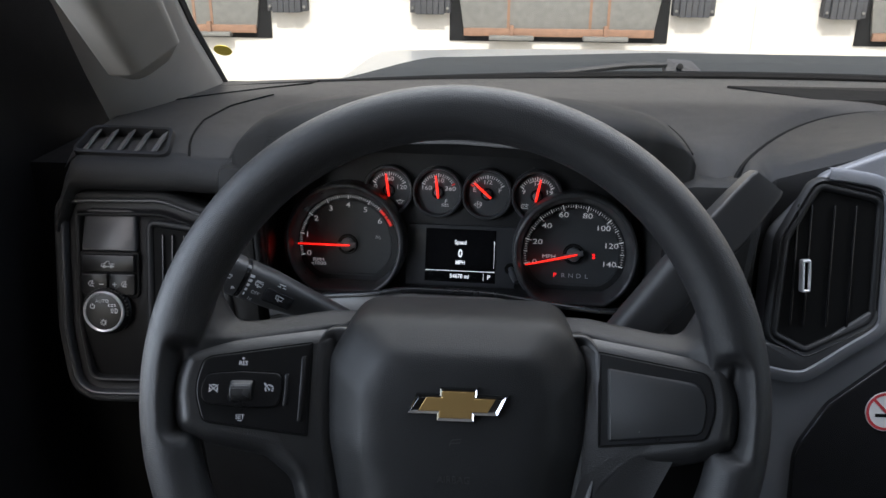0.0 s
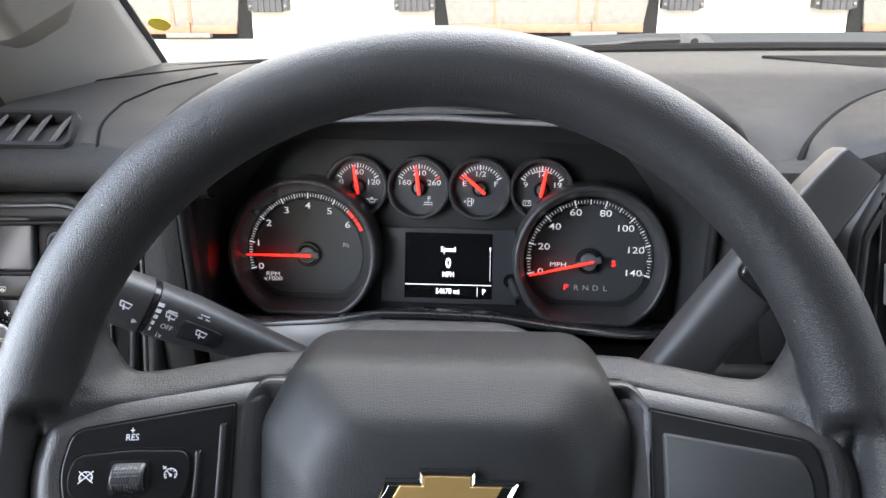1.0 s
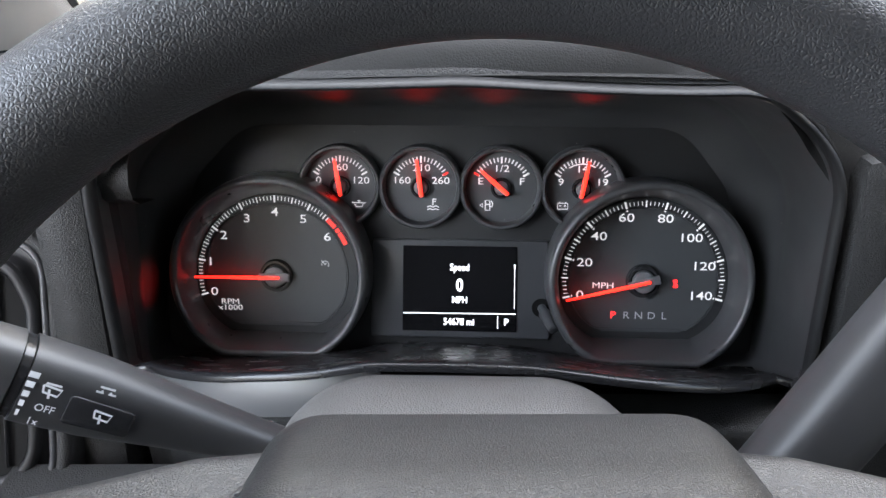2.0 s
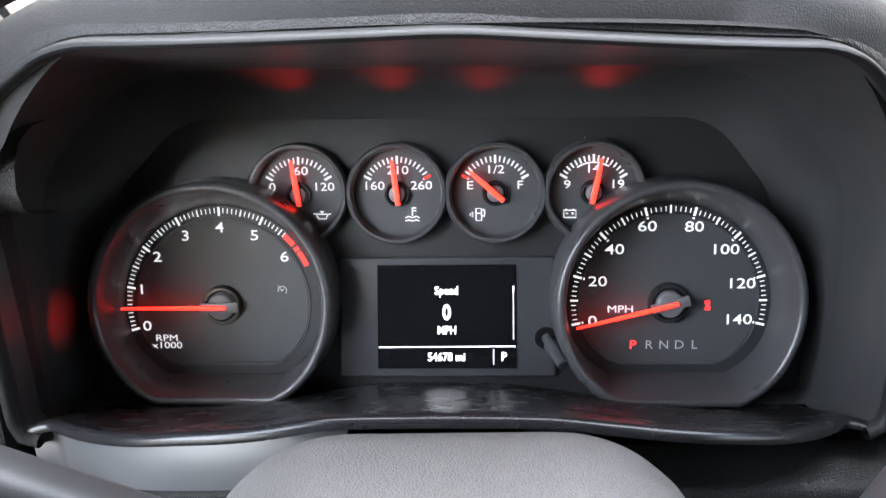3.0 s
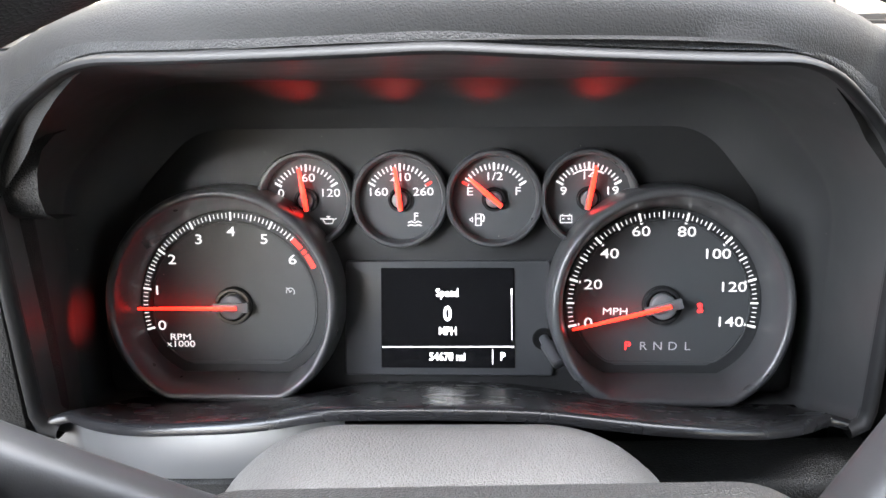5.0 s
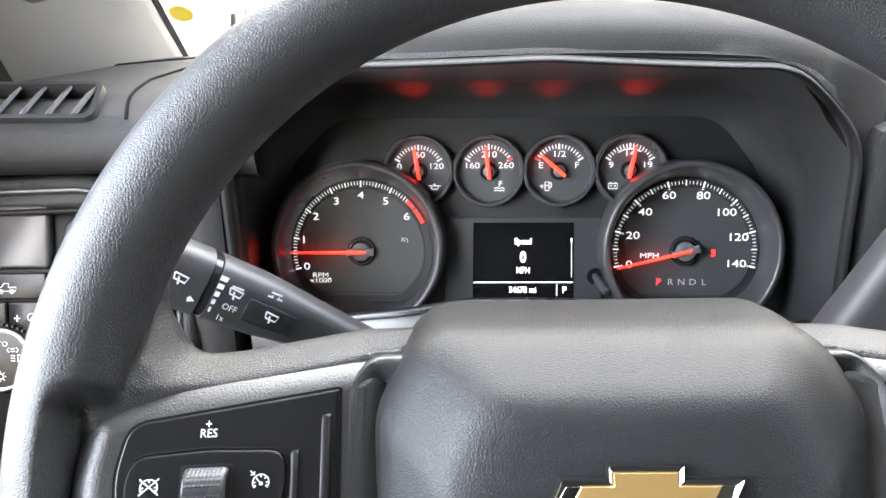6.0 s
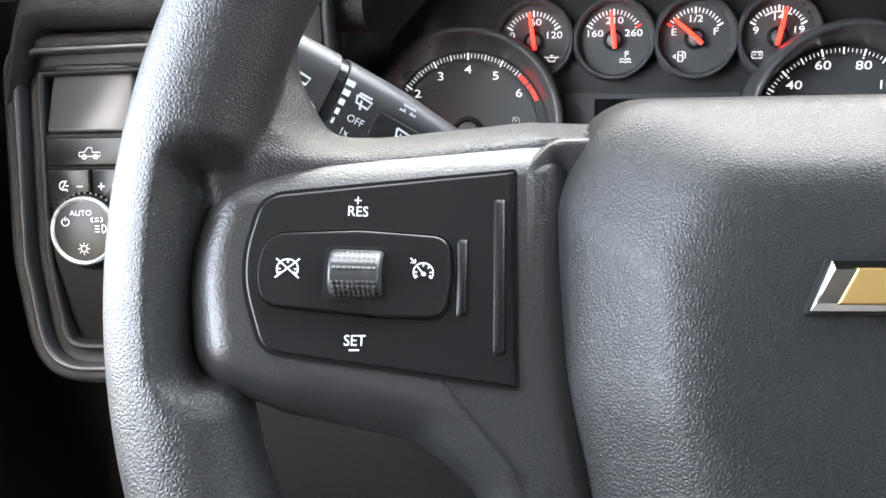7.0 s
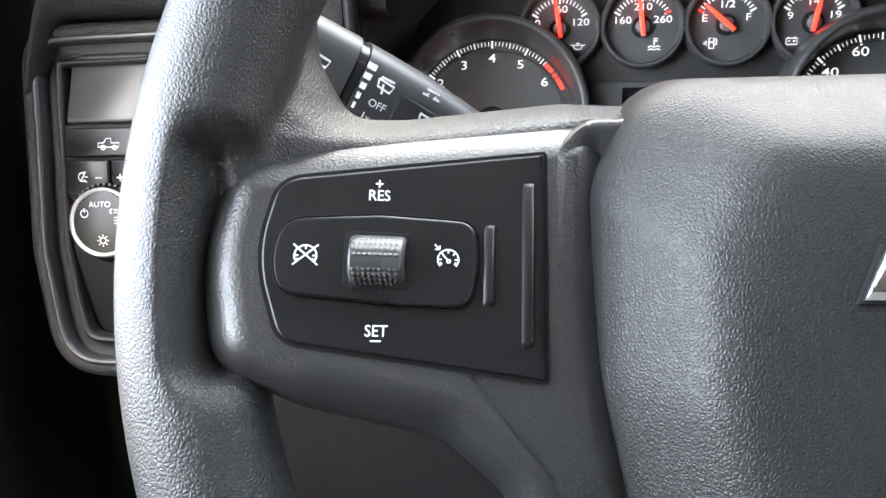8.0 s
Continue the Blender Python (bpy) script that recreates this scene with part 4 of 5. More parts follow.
def needle(parent, cx, cy, angle, length, tail, width, z, hub):
    """Tapered lit pointer on a grey cap, over a round black hub."""
    bm = bmesh.new()
    lathe(bm, [(hub * 1.55, 0.0005), (hub * 1.52, 0.0035), (hub * 1.40, 0.0048), (hub * 1.20, 0.0048), (hub * 1.05, 0.0030)], 40, cx, cy)
    hb = part("needle_hub", bm, HUB, parent)
    bm = bmesh.new()
    lathe(bm, [(hub, 0.003), (hub, z - 0.0022), (hub * 0.93, z - 0.0014), (hub * 0.86, z - 0.0012)], 32, cx, cy)
    part("hub_cap", bm, CAP, parent)
    m = Matrix.Translation((cx, cy, 0)) @ Matrix.Rotation(radians(angle), 4, "Z")
    bm = slab(rounded([(-hub * 1.40, -hub * 0.40, 0.0008), (hub * 1.45, -hub * 0.32, 0.0004), (hub * 1.45, hub * 0.32, 0.0004), (-hub * 1.40, hub * 0.40, 0.0008)]), z - 0.0016, z + 0.0001, 0.0004, 2)
    bm.transform(m)
    part("needle_cap", bm, CAP, parent)
    pts = [Vector((-tail, -width * 0.38)), Vector((length * 0.3, -width * 0.5)), Vector((length, -width * 0.30)), Vector((length, width * 0.30)), Vector((length * 0.3, width * 0.5)), Vector((-tail, width * 0.38))]
    bm = slab(pts, z + 0.0002, z + 0.0014, 0.0004, 2)
    bm.transform(m)
    part("needle", bm, NEEDLE, parent, "lit red-orange needle")


def big_gauge(name, cx, cy, label, bx, by):
    g = part(name, slab(dial_outline(0.0515, 0.037, cx, cy), 0.0, 0.0010, 0.0002, 1), BAND, clu, label)
    part("dial_plate", slab(dial_outline(0.0446, 0.0325, cx, cy), 0.0, 0.0013, 0.0002, 1), FACE, g, "dark grey dial plate")
    bm = bmesh.new()
    o = dial_outline(0.0515, 0.037, cx, cy)
    loft(bm, o, [(0.0068, 0.0012), (0.0066, 0.0017), (0.0060, 0.0017), (0.0058, 0.0012)], False)
    part("inner_step", bm, FACE, g, "", 60)
    bm = bmesh.new()
    o2 = [Vector((p.x + bx, p.y + by)) for p in dial_outline(0.0550, 0.0455, cx, cy)]
    rr = [ring(bm, o, 0.0008), ring(bm, [a.lerp(b, 0.45) for a, b in zip(o, o2)], 0.012), ring(bm, o2, 0.0265), ring(bm, offset(o2, -0.0010), 0.0282), ring(bm, offset(o2, -0.0024), 0.0287), ring(bm, offset(o2, -0.0040), 0.0280), ring(bm, offset(o2, -0.0050), 0.0262), ring(bm, offset(o2, -0.0056), 0.018), ring(bm, offset(o2, -0.0058), 0.0)]
    for a, b in zip(rr, rr[1:]):
        skin(bm, a, b)
    part("bezel", bm, RING, g, "satin dark grey cup bezel", 60)
    return g


TX, TY = -0.1157, -0.0119
tach = big_gauge("tachometer", TX, TY, "round engine speed dial", 0.0008, 0.0050)
ta = lambda v: 195.4 - 26.35 * v
bm = bmesh.new()
ticks(bm, TX, TY, 0.0476, 0.0502, [ta(v / 10) for v in range(0, 57) if v % 10 and v % 5], 0.00050, 0.0013)
ticks(bm, TX, TY, 0.0470, 0.0505, [ta(v / 10) for v in range(5, 57, 10)], 0.0007, 0.0013)
ticks(bm, TX, TY, 0.0462, 0.0507, [ta(v) for v in range(0, 6)], 0.0011, 0.0013)
part("scale", bm, BACKLIT, tach)
bm = bmesh.new()
for v0, v1 in ((5.62, 5.92), (5.98, 6.08), (6.12, 6.48)):
    strokes(bm, [arc(TX, TY, 0.0487, ta(v0), ta(v1), 6)], 0.0026, 0.0013)
part("red_zone", bm, RED_PRINT, tach, "red warning band")
for k in range(7):
    a = radians(ta(k))
    rn = (0.0420, 0.0430, 0.0415, 0.0402, 0.0402, 0.0402, 0.0412)[k]
    lettering("numeral", str(k), 0.0051, BACKLIT, tach, TX + rn * math.cos(a), TY + rn * math.sin(a) - 0.0002, 0.0015, 1.34, bold=0.00001)
lettering("unit_mark", "RPM", 0.0034, BACKLIT, tach, -0.1463, -0.0296, 0.0015, 1.3)
lettering("unit_mark", "x1000", 0.0034, BACKLIT, tach, -0.1463, -0.0335, 0.0015, 1.3)
bm = bmesh.new()
strokes(bm, [arc(0, 0, 0.0022, -40, 200), [(0, 0), (-0.0024, 0.0026)], [(-0.0006, -0.0004), (0.0008, 0.0008)]], 0.0005, 0.0014, cx=-0.0846, cy=-0.0045)
part("symbol", bm, PRINT, tach)
needle(tach, TX, TY, 180.2, 0.0500, 0.0035, 0.0020, 0.009, 0.0068)

SX, SY = 0.1124, -0.0114
speedo = big_gauge("speedometer", SX, SY, "round road speed dial", 0.0001, 0.0035)
sa = lambda v: 193.6 - 207.2 * v / 140
bm = bmesh.new()
ticks(bm, SX, SY, 0.0466, 0.0490, [sa(v) for v in range(0, 141, 2) if v % 10], 0.00045, 0.0013)
ticks(bm, SX, SY, 0.0450, 0.0496, [sa(v) for v in range(10, 141, 20)], 0.0009, 0.0013)
ticks(bm, SX, SY, 0.0440, 0.0500, [sa(v) for v in range(0, 141, 20)], 0.0012, 0.0013)
part("scale", bm, BACKLIT, speedo)
for v, x, y in ((0, 0.0743, -0.0212), (20, 0.0766, -0.0007), (40, 0.0849, 0.0157), (60, 0.1009, 0.0273), (80, 0.1243, 0.0270), (100, 0.1399, 0.0154), (120, 0.1486, -0.0020), (140, 0.1476, -0.0206)):
    lettering("numeral", str(v), 0.0051, BACKLIT, speedo, x, y, 0.0015, 1.34, bold=0.00001)
lettering("unit_mark", "MPH", 0.0036, BACKLIT, speedo, 0.0883, -0.0150, 0.0015, 1.3)
for c, x in zip("PRNDL", (0.0950, 0.1032, 0.1108, 0.1186, 0.1262)):
    lettering("gear_letter", c, 0.0044, TELL if c == "P" else PRINT, speedo, x, -0.0337, 0.0015, 1.1, "lit red gear letter" if c == "P" else "")
bm = bmesh.new()
strokes(bm, [arc(0, 0.0015, 0.0009, 0, 360), [(-0.0012, -0.002), (0.0, 0.0005), (0.0012, -0.002), (-0.0012, -0.002)], [(-0.0014, 0.0022), (0.0014, -0.0014)]], 0.0008, 0.0014, cx=0.1322, cy=-0.0131)
part("belt_telltale", bm, TELL, speedo, "lit red seat belt lamp")
needle(speedo, SX, SY, 193.8, 0.0485, 0.0035, 0.0020, 0.009, 0.0068)


def beside(pts, big, r):
    """Pushes points that lie inside a large dial out to its edge."""
    out = []
    for q in pts:
        d = Vector((q.x - big[0], q.y - big[1]))
        out.append(Vector((big[0], big[1])) + d * (r / d.length) if 1e-6 < d.length < r else q)
    return out


def small_gauge(name, cx, angle, marks, label):
    cy = 0.0448
    big = (TX + 0.0008, TY + 0.0050) if cx < 0 else (SX + 0.0001, SY + 0.0035)
    g = part(name, slab(beside(circle(0.0228, 80, cx, cy), big, 0.0585), 0.0, 0.0022, 0.0002, 1), FACE, clu, label)
    bm = bmesh.new()
    rr = [ring(bm, beside(circle(r, 96, cx, cy + 0.0006), big, 0.0580), z) for r, z in ((0.0217, 0.0018), (0.0224, 0.0085), (0.0230, 0.0098), (0.0244, 0.0098), (0.0252, 0.0085), (0.0256, 0.0))]
    for a, c in zip(rr, rr[1:]):
        skin(bm, a, c)
    part("bezel", bm, RING, g, "", 55)
    bm = bmesh.new()
    ticks(bm, cx, cy, 0.0158, 0.0186, [151 - 122 * k / 16 for k in range(1, 16) if k != 8], 0.0007, 0.0023)
    ticks(bm, cx, cy, 0.0150, 0.0190, [151, 90, 29], 0.0011, 0.0023)
    part("scale", bm, BACKLIT, g)
    for text, x, y in marks:
        lettering("numeral", text, 0.0041, BACKLIT, g, x, y, 0.0025, 1.26, bold=0.0)
    needle(g, cx, cy, angle, 0.0172, 0.0052, 0.0025, 0.007, 0.0042)
    return g


g1 = small_gauge("oil_gauge", -0.0739, 99, (("0", -0.0874, 0.0485), ("60", -0.0727, 0.0565), ("120", -0.0614, 0.0485)), "oil pressure gauge")
g2 = small_gauge("temperature_gauge", -0.0243, 97.5, (("160", -0.0361, 0.0488), ("210", -0.0240, 0.0565), ("260", -0.0122, 0.0488)), "coolant temperature gauge")
g3 = small_gauge("fuel_gauge", 0.0247, 139, (("E", 0.0121, 0.0487), ("1/2", 0.0247, 0.0565), ("F", 0.0371, 0.0487)), "fuel gauge near empty")
g4 = small_gauge("battery_gauge", 0.0735, 79, (("9", 0.0606, 0.0487), ("14", 0.0731, 0.0566), ("19", 0.0853, 0.0487)), "battery voltage gauge")
bm = bmesh.new()
strokes(bm, [arc(0.0735, 0.0448, 0.0150, 122, 60, 10), arc(0.0735, 0.0448, 0.0150, 122, 123, 1)], 0.0007, 0.0024)
part("normal_band", bm, BACKLIT, g4)
bm = bmesh.new()
strokes(bm, [arc(-0.0243, 0.0448, 0.0172, 31, 27, 2)], 0.0036, 0.0025)
part("red_zone", bm, RED_PRINT, g2, "red mark")
bm = bmesh.new()
strokes(bm, [arc(0.0247, 0.0448, 0.0172, 153, 149, 2)], 0.0036, 0.0025)
part("red_zone", bm, RED_PRINT, g3, "red mark")
for g, lines, cx, cy in (
    (g1, [[(-0.0028, 0.0002), (-0.0016, -0.0016), (0.002, -0.0016), (0.0028, 0.0006), (0.0044, 0.001)], [(-0.0044, 0.001), (-0.0028, 0.0008), (0.0026, 0.0008)], [(0, 0.0008), (0, 0.002)], [(-0.001, 0.002), (0.001, 0.002)]], -0.0626, 0.0341),
    (g2, [[(0, -0.0006), (0, 0.0036)], [(0, 0.0034), (0.002, 0.0034)], [(0, 0.002), (0.002, 0.002)], [(-0.0036, -0.0016), (-0.0018, -0.0008), (0, -0.0016), (0.0018, -0.0008), (0.0036, -0.0016)], [(-0.0036, -0.0032), (-0.0018, -0.0026), (0, -0.0032), (0.0018, -0.0026), (0.0036, -0.0032)]], -0.0169, 0.0343),
    (g3, [[(-0.0014, -0.003), (-0.0014, 0.003), (0.0014, 0.003), (0.0014, -0.003), (-0.0014, -0.003)], [(-0.0012, 0.0006), (0.0012, 0.0006)], [(0.0014, -0.0005), (0.0028, -0.001), (0.003, 0.0016), (0.0022, 0.0028)], [(-0.0046, 0.0), (-0.003, 0.0012), (-0.003, -0.0012), (-0.0046, 0.0)]], 0.0165, 0.0342),
    (g4, [[(-0.003, -0.002), (-0.003, 0.0016), (0.003, 0.0016), (0.003, -0.002), (-0.003, -0.002)], [(-0.0018, 0.0016), (-0.0018, 0.0024)], [(0.0018, 0.0016), (0.0018, 0.0024)], [(-0.002, 0), (-0.0008, 0)], [(0.0008, 0), (0.002, 0)], [(0.0014, -0.0006), (0.0014, 0.0006)]], 0.0620, 0.0344)):
    bm = bmesh.new()
    strokes(bm, lines, 0.0006, 0.0024, cx=cx, cy=cy)
    part("symbol", bm, BACKLIT, g)

# carrier panel between the dials, with the display
part("display_panel", slab(rounded([(-0.056, -0.050, 0.002), (0.056, -0.050, 0.002), (0.054, 0.0125, 0.002), (-0.054, 0.0125, 0.002)]), 0.0, 0.0030, 0.001), BEZEL, clu)
disp = part("display", slab(rounded([(-0.0360, -0.0455, 0.0004), (0.0357, -0.0455, 0.0004), (0.0352, 0.0088, 0.0004), (-0.0352, 0.0088, 0.0004)], 2), 0.001, 0.0036, 0.0002, 1), SCREEN, clu, "dark driver display")
lettering("display_text", "Speed", 0.0042, PIXEL, disp, -0.0001, -0.0046, 0.0039, 0.82, bold=0.00012)
lettering("display_text", "0", 0.0076, PIXEL, disp, -0.0001, -0.0161, 0.0039, 0.8, bold=0.0003)
lettering("display_text", "MPH", 0.0042, PIXEL, disp, 0.0, -0.0253, 0.0039, 0.8, bold=0.00012)
lettering("display_text", "54678 mi", 0.0042, PIXEL, disp, -0.0004, -0.0394, 0.0039, 0.85, bold=0.00012)
lettering("display_text", "P", 0.0044, PIXEL, disp, 0.0291, -0.0392, 0.0039, 0.9, bold=0.00012)
bm = bmesh.new()
strokes(bm, [[(-0.0352, -0.0340), (0.0350, -0.0336)]], 0.0006, 0.0037)
strokes(bm, [[(0.0238, -0.0352), (0.0238, -0.0432)]], 0.0004, 0.0037)
strokes(bm, [[(0.0338, -0.0030), (0.0340, -0.0300)]], 0.0003, 0.0037)
strokes(bm, [[(0.0338, -0.0022), (0.0338, -0.0052)]], 0.0008, 0.0037)
part("display_line", bm, PIXEL, disp)
bm = bmesh.new()
tube(bm, [(0.0508, -0.0290, 0.003), (0.0522, -0.0312, 0.007), (0.0524, -0.0315, 0.008), (0.0560, -0.0362, 0.018), (0.0574, -0.0380, 0.0215), (0.0576, -0.0383, 0.0220)], [0.0026, 0.0026, 0.0036, 0.0034, 0.0032, 0.0024], 16)
part("trip_reset_stalk", bm, BEZEL, clu, "ribbed black trip reset stalk")
bm = bmesh.new()
lathe(bm, [(0.006, 0.003), (0.0055, 0.0036), (0.004, 0.0032)], 24, 0.0508, -0.0295)
part("stalk_hole", bm, BLACK, clu)

# ledge in front of the dials, rising towards the driver, with its strip below
def ledge_edge(x):
    z = float(np.interp(x, (-0.176, -0.10, -0.066, -0.044, -0.01, 0.018, 0.036, 0.062, 0.10, 0.178), (1.4765, 1.4980, 1.5045, 1.5100, 1.5100, 1.5090, 1.5075, 1.5020, 1.4925, 1.4670)))
    return z


edge_x = [-0.176 + 0.354 * i / 118 for i in range(119)]
edge_z = [ledge_edge(x) for x in edge_x]
for _ in range(10):
    edge_z = [edge_z[0]] + [(a + 2 * b + c) / 4 for a, b, c in zip(edge_z, edge_z[1:], edge_z[2:])] + [edge_z[-1]]
bm = bmesh.new()
rows = []
for x, z in zip(edge_x, edge_z):
    y = depth(x)
    rows.append([bm.verts.new(q) for q in ((x, 0.842, z - 0.455 * (0.842 - y)), (x, 0.80, z - 0.455 * (0.80 - y)), (x, y + 0.030, z - 0.0136), (x, y + 0.008, z - 0.0028), (x, y + 0.003, z - 0.0006), (x, y, z), (x, y - 0.0016, z - 0.0014), (x, y - 0.0016, z - 0.0040), (x, y + 0.004, z - 0.0064))])
for a, b in zip(rows, rows[1:]):
    skin(bm, a, b, False)
part("ledge", bm, LIP, dash, "smooth black ledge below the dials", 60)
bm = bmesh.new()
rows = [[bm.verts.new(q) for q in ((x, depth(x) + 0.006, z - 0.005), (x, depth(x) + 0.0035, z - 0.0075), (x, depth(x) + 0.0045, z - 0.0270), (x, depth(x) + 0.008, z - 0.0285))] for x, z in zip(edge_x, edge_z) if x < -0.035]
for a, b in zip(rows, rows[1:]):
    skin(bm, a, b, False)
part("accent_trim", bm, ACCENT, dash, "silver-grey trim strip", 60)
bm = bmesh.new()
rows = [[bm.verts.new(q) for q in ((x, depth(x) + 0.010, z - 0.0275), (x, depth(x) + 0.0050, z - 0.0300), (x, depth(x) + 0.006, z - 0.040), (x, depth(x) + 0.045, z - 0.30))] for x, z in zip(edge_x, edge_z) if x < -0.030]
for a, b in zip(rows, rows[1:]):
    skin(bm, a, b, False)
part("knee_panel", bm, SURROUND, dash, "dark grained knee panel", 60)

# added red spot lamps that imitate the needles' glow on the shroud wall
for x, y, tx, ty, w in ((-0.0745, 0.0655, -0.0775, 0.105, 0.0045), (-0.0255, 0.0655, -0.026, 0.105, 0.0038), (0.0195, 0.0630, 0.0190, 0.105, 0.003), (0.0765, 0.0655, 0.0765, 0.105, 0.0045), (-0.1600, -0.0121, -0.1950, -0.0125, 0.0085)):
    beam = bpy.data.lights.new("needle_glow_spot", "SPOT")
    beam.energy, beam.color, beam.spot_size, beam.spot_blend, beam.shadow_soft_size = w, (1.0, 0.03, 0.02), radians(56), 1.0, 0.004
    new("needle_glow_spot", beam).matrix_world = look(CLUSTER @ Vector((x, y, 0.0115 if y > 0 else 0.046)), CLUSTER @ Vector((tx, ty, 0.030)))

# clear curved cover of the cluster
bm = bmesh.new()
rows = [[bm.verts.new((s * q.x - 0.003 * (1 - s), 0.02 * (1 - s) + s * q.y, 0.0335 + 0.010 * (1 - s * s))) for q in lens_pts] for s in (1.0, 0.8, 0.55, 0.3, 0.1)]
for a, b in zip(rows, rows[1:]):
    skin(bm, a, b)
bm.faces.new(rows[-1])
ln = part("cover_lens", bm, LENS, clu, "clear plastic cover")
ln.visible_shadow = False

# ---- steering column ----
col = thing("steering_column_cover", frm((0.0, 0.66, 1.4430), 0), "grained steering column cover, paler for the light from above", "column cover")
for name, lo, hi in (("upper_shell", 0.0, 0.062), ("lower_shell", -0.085, -0.001)):
    bm = bmesh.new()
    rings = []
    for z, s in ((-0.029, 0.95), (-0.026, 0.98), (-0.018, 1.0), (0.03, 1.0), (0.055, 0.97), (0.068, 0.90)):
        if lo == 0:
            o = rounded([(-0.086, 0.0, 0.001), (0.082, 0.0, 0.001), (0.083, 0.034, 0.04), (0.052, 0.064, 0.06), (-0.056, 0.066, 0.06), (-0.087, 0.036, 0.04)], 10)
        else:
            o = rounded([(-0.066, -0.085, 0.03), (0.066, -0.085, 0.03), (0.079, -0.001, 0.001), (-0.079, -0.001, 0.001)], 8)
        rings.append([bm.verts.new((q.x * (0.5 + 0.5 * s), q.y * s, z)) for q in o])
    for a, b in zip(rings, rings[1:]):
        skin(bm, a, b)
    bm.faces.new(rings[-1])
    bm.faces.new(list(reversed(rings[0])))
    part(name, bm, COLUMN, col, "", 50)
bm = slab(circle(0.006, 20, -0.066, 0.040), 0.0, 0.052, 0.002)
part("key_cover_dimple", bm, BLACK, col)

# ---- wiper and signal stalk ----
st = thing("signal_stalk", pose(0, 0, 0), "black wiper and turn signal stalk with white symbols", "stalk")
p0, p1 = Vector((-0.0805, 0.643, 1.5025)), Vector((-0.1785, 0.601, 1.568))
ax = (p1 - p0).normalized()
sv = (Vector((0, 0, 1)) - ax * ax.z).normalized()
sn = ax.cross(sv)
if sn.y > 0:
    sn = -sn
STALK = Matrix((ax, sv, sn)).transposed().to_4x4()
STALK.translation = p0
L0 = (p1 - p0).length


def stalk_section(bm, stations):
    rings = []
    for s, ry, rz in stations:
        ry, rz = (0.95 - 0.9 * max(0, 0.07 - s) / 0.2) * ry, 0.9 * rz
        o = rounded([(-rz, -ry, rz * 0.8), (rz, -ry, rz * 0.8), (rz, ry, rz * 0.9), (-rz, ry, rz * 0.9)], 6)
        rings.append([bm.verts.new(STALK @ Vector((s, p.y, p.x))) for p in o])
    for a, b in zip(rings, rings[1:]):
        skin(bm, a, b)
    bm.faces.new(rings[-1])
    bm.faces.new(list(reversed(rings[0])))


bm = bmesh.new()
stalk_section(bm, [(-0.02, 0.010, 0.010), (0.0, 0.0105, 0.0105), (0.03, 0.0130, 0.0120), (0.068, 0.0148, 0.0130), (0.091, 0.0152, 0.0132)])
body = part("body", bm, LEVERM, st)
bm = bmesh.new()
stalk_section(bm, [(0.0915, 0.0145, 0.0126), (0.0945, 0.0145, 0.0126)])
part("dial_ring", bm, GLOSS, st)
bm = bmesh.new()
stalk_section(bm, [(0.095, 0.0154, 0.0134), (0.112, 0.0152, 0.0130), (0.122, 0.0145, 0.0122), (0.1245, 0.0130, 0.0105)])
cap = part("end_cap", bm, LEVERM, st)
bm = slab(rounded([(0.053, -0.0066, 0.002), (0.076, -0.0070, 0.002), (0.076, 0.0042, 0.002), (0.053, 0.0030, 0.002)]), 0.0100, 0.0128, 0.0008, 2)
bm.transform(STALK)
btn = part("washer_button", bm, GLOSS, st)


def stalk_mark(lines, s, v, h, parent, width=0.0008):
    bm = bmesh.new()
    strokes(bm, [[(q[0] * 0.85, q[1] * 0.8) for q in ln] for ln in lines], width, h * 0.9 + 0.0003, cx=s, cy=v * 0.9, sx=-1)
    bm.transform(STALK)
    part("symbol", bm, PRINT, parent)


wiper_icon = [[(-0.0035, 0.0025), (-0.0028, -0.0008), (0.0028, -0.0014), (0.0036, 0.0018), (-0.0035, 0.0025)], [(0.0, -0.0032), (-0.001, 0.001)]]
stalk_mark(wiper_icon, 0.106, 0.001, 0.0137, cap)
stalk_mark([[(-0.001, 0.001), (0.0012, 0.0), (-0.001, -0.001), (-0.001, 0.001)]], 0.0985, -0.0065, 0.0136, cap, 0.0012)
stalk_mark(wiper_icon + [[(-0.003, 0.0035), (0.003, 0.0035)]], 0.0825, 0.0035, 0.0136, body)
stalk_mark(wiper_icon, 0.0640, -0.001, 0.0142, btn)
stalk_mark([[(-0.004, 0), (-0.001, 0), (-0.002, 0.001)], [(0.004, 0), (0.001, 0), (0.002, 0.001)], [(-0.003, 0.0025), (0.003, 0.0025)]], 0.066, 0.0085, 0.0132, body)
bm = bmesh.new()
for k in range(5):
    strokes(bm, [[(0.0895, -0.0080 + 0.0036 * k), (0.0895, -0.0058 + 0.0036 * k)]], 0.0010 + 0.0006 * k, 0.0123)
bm.transform(STALK)
part("speed_marks", bm, PRINT, body)
for text, s, v in (("OFF", 0.0820, -0.0040), ("1x", 0.0840, -0.0100)):
    ob = lettering("stalk_text", text, 0.0026, PRINT, st, 0, 0, 0)
    for vv in ob.data.vertices:
        vv.co = STALK @ Vector((s - vv.co.x, v * 0.9 + vv.co.y, 0.0123))

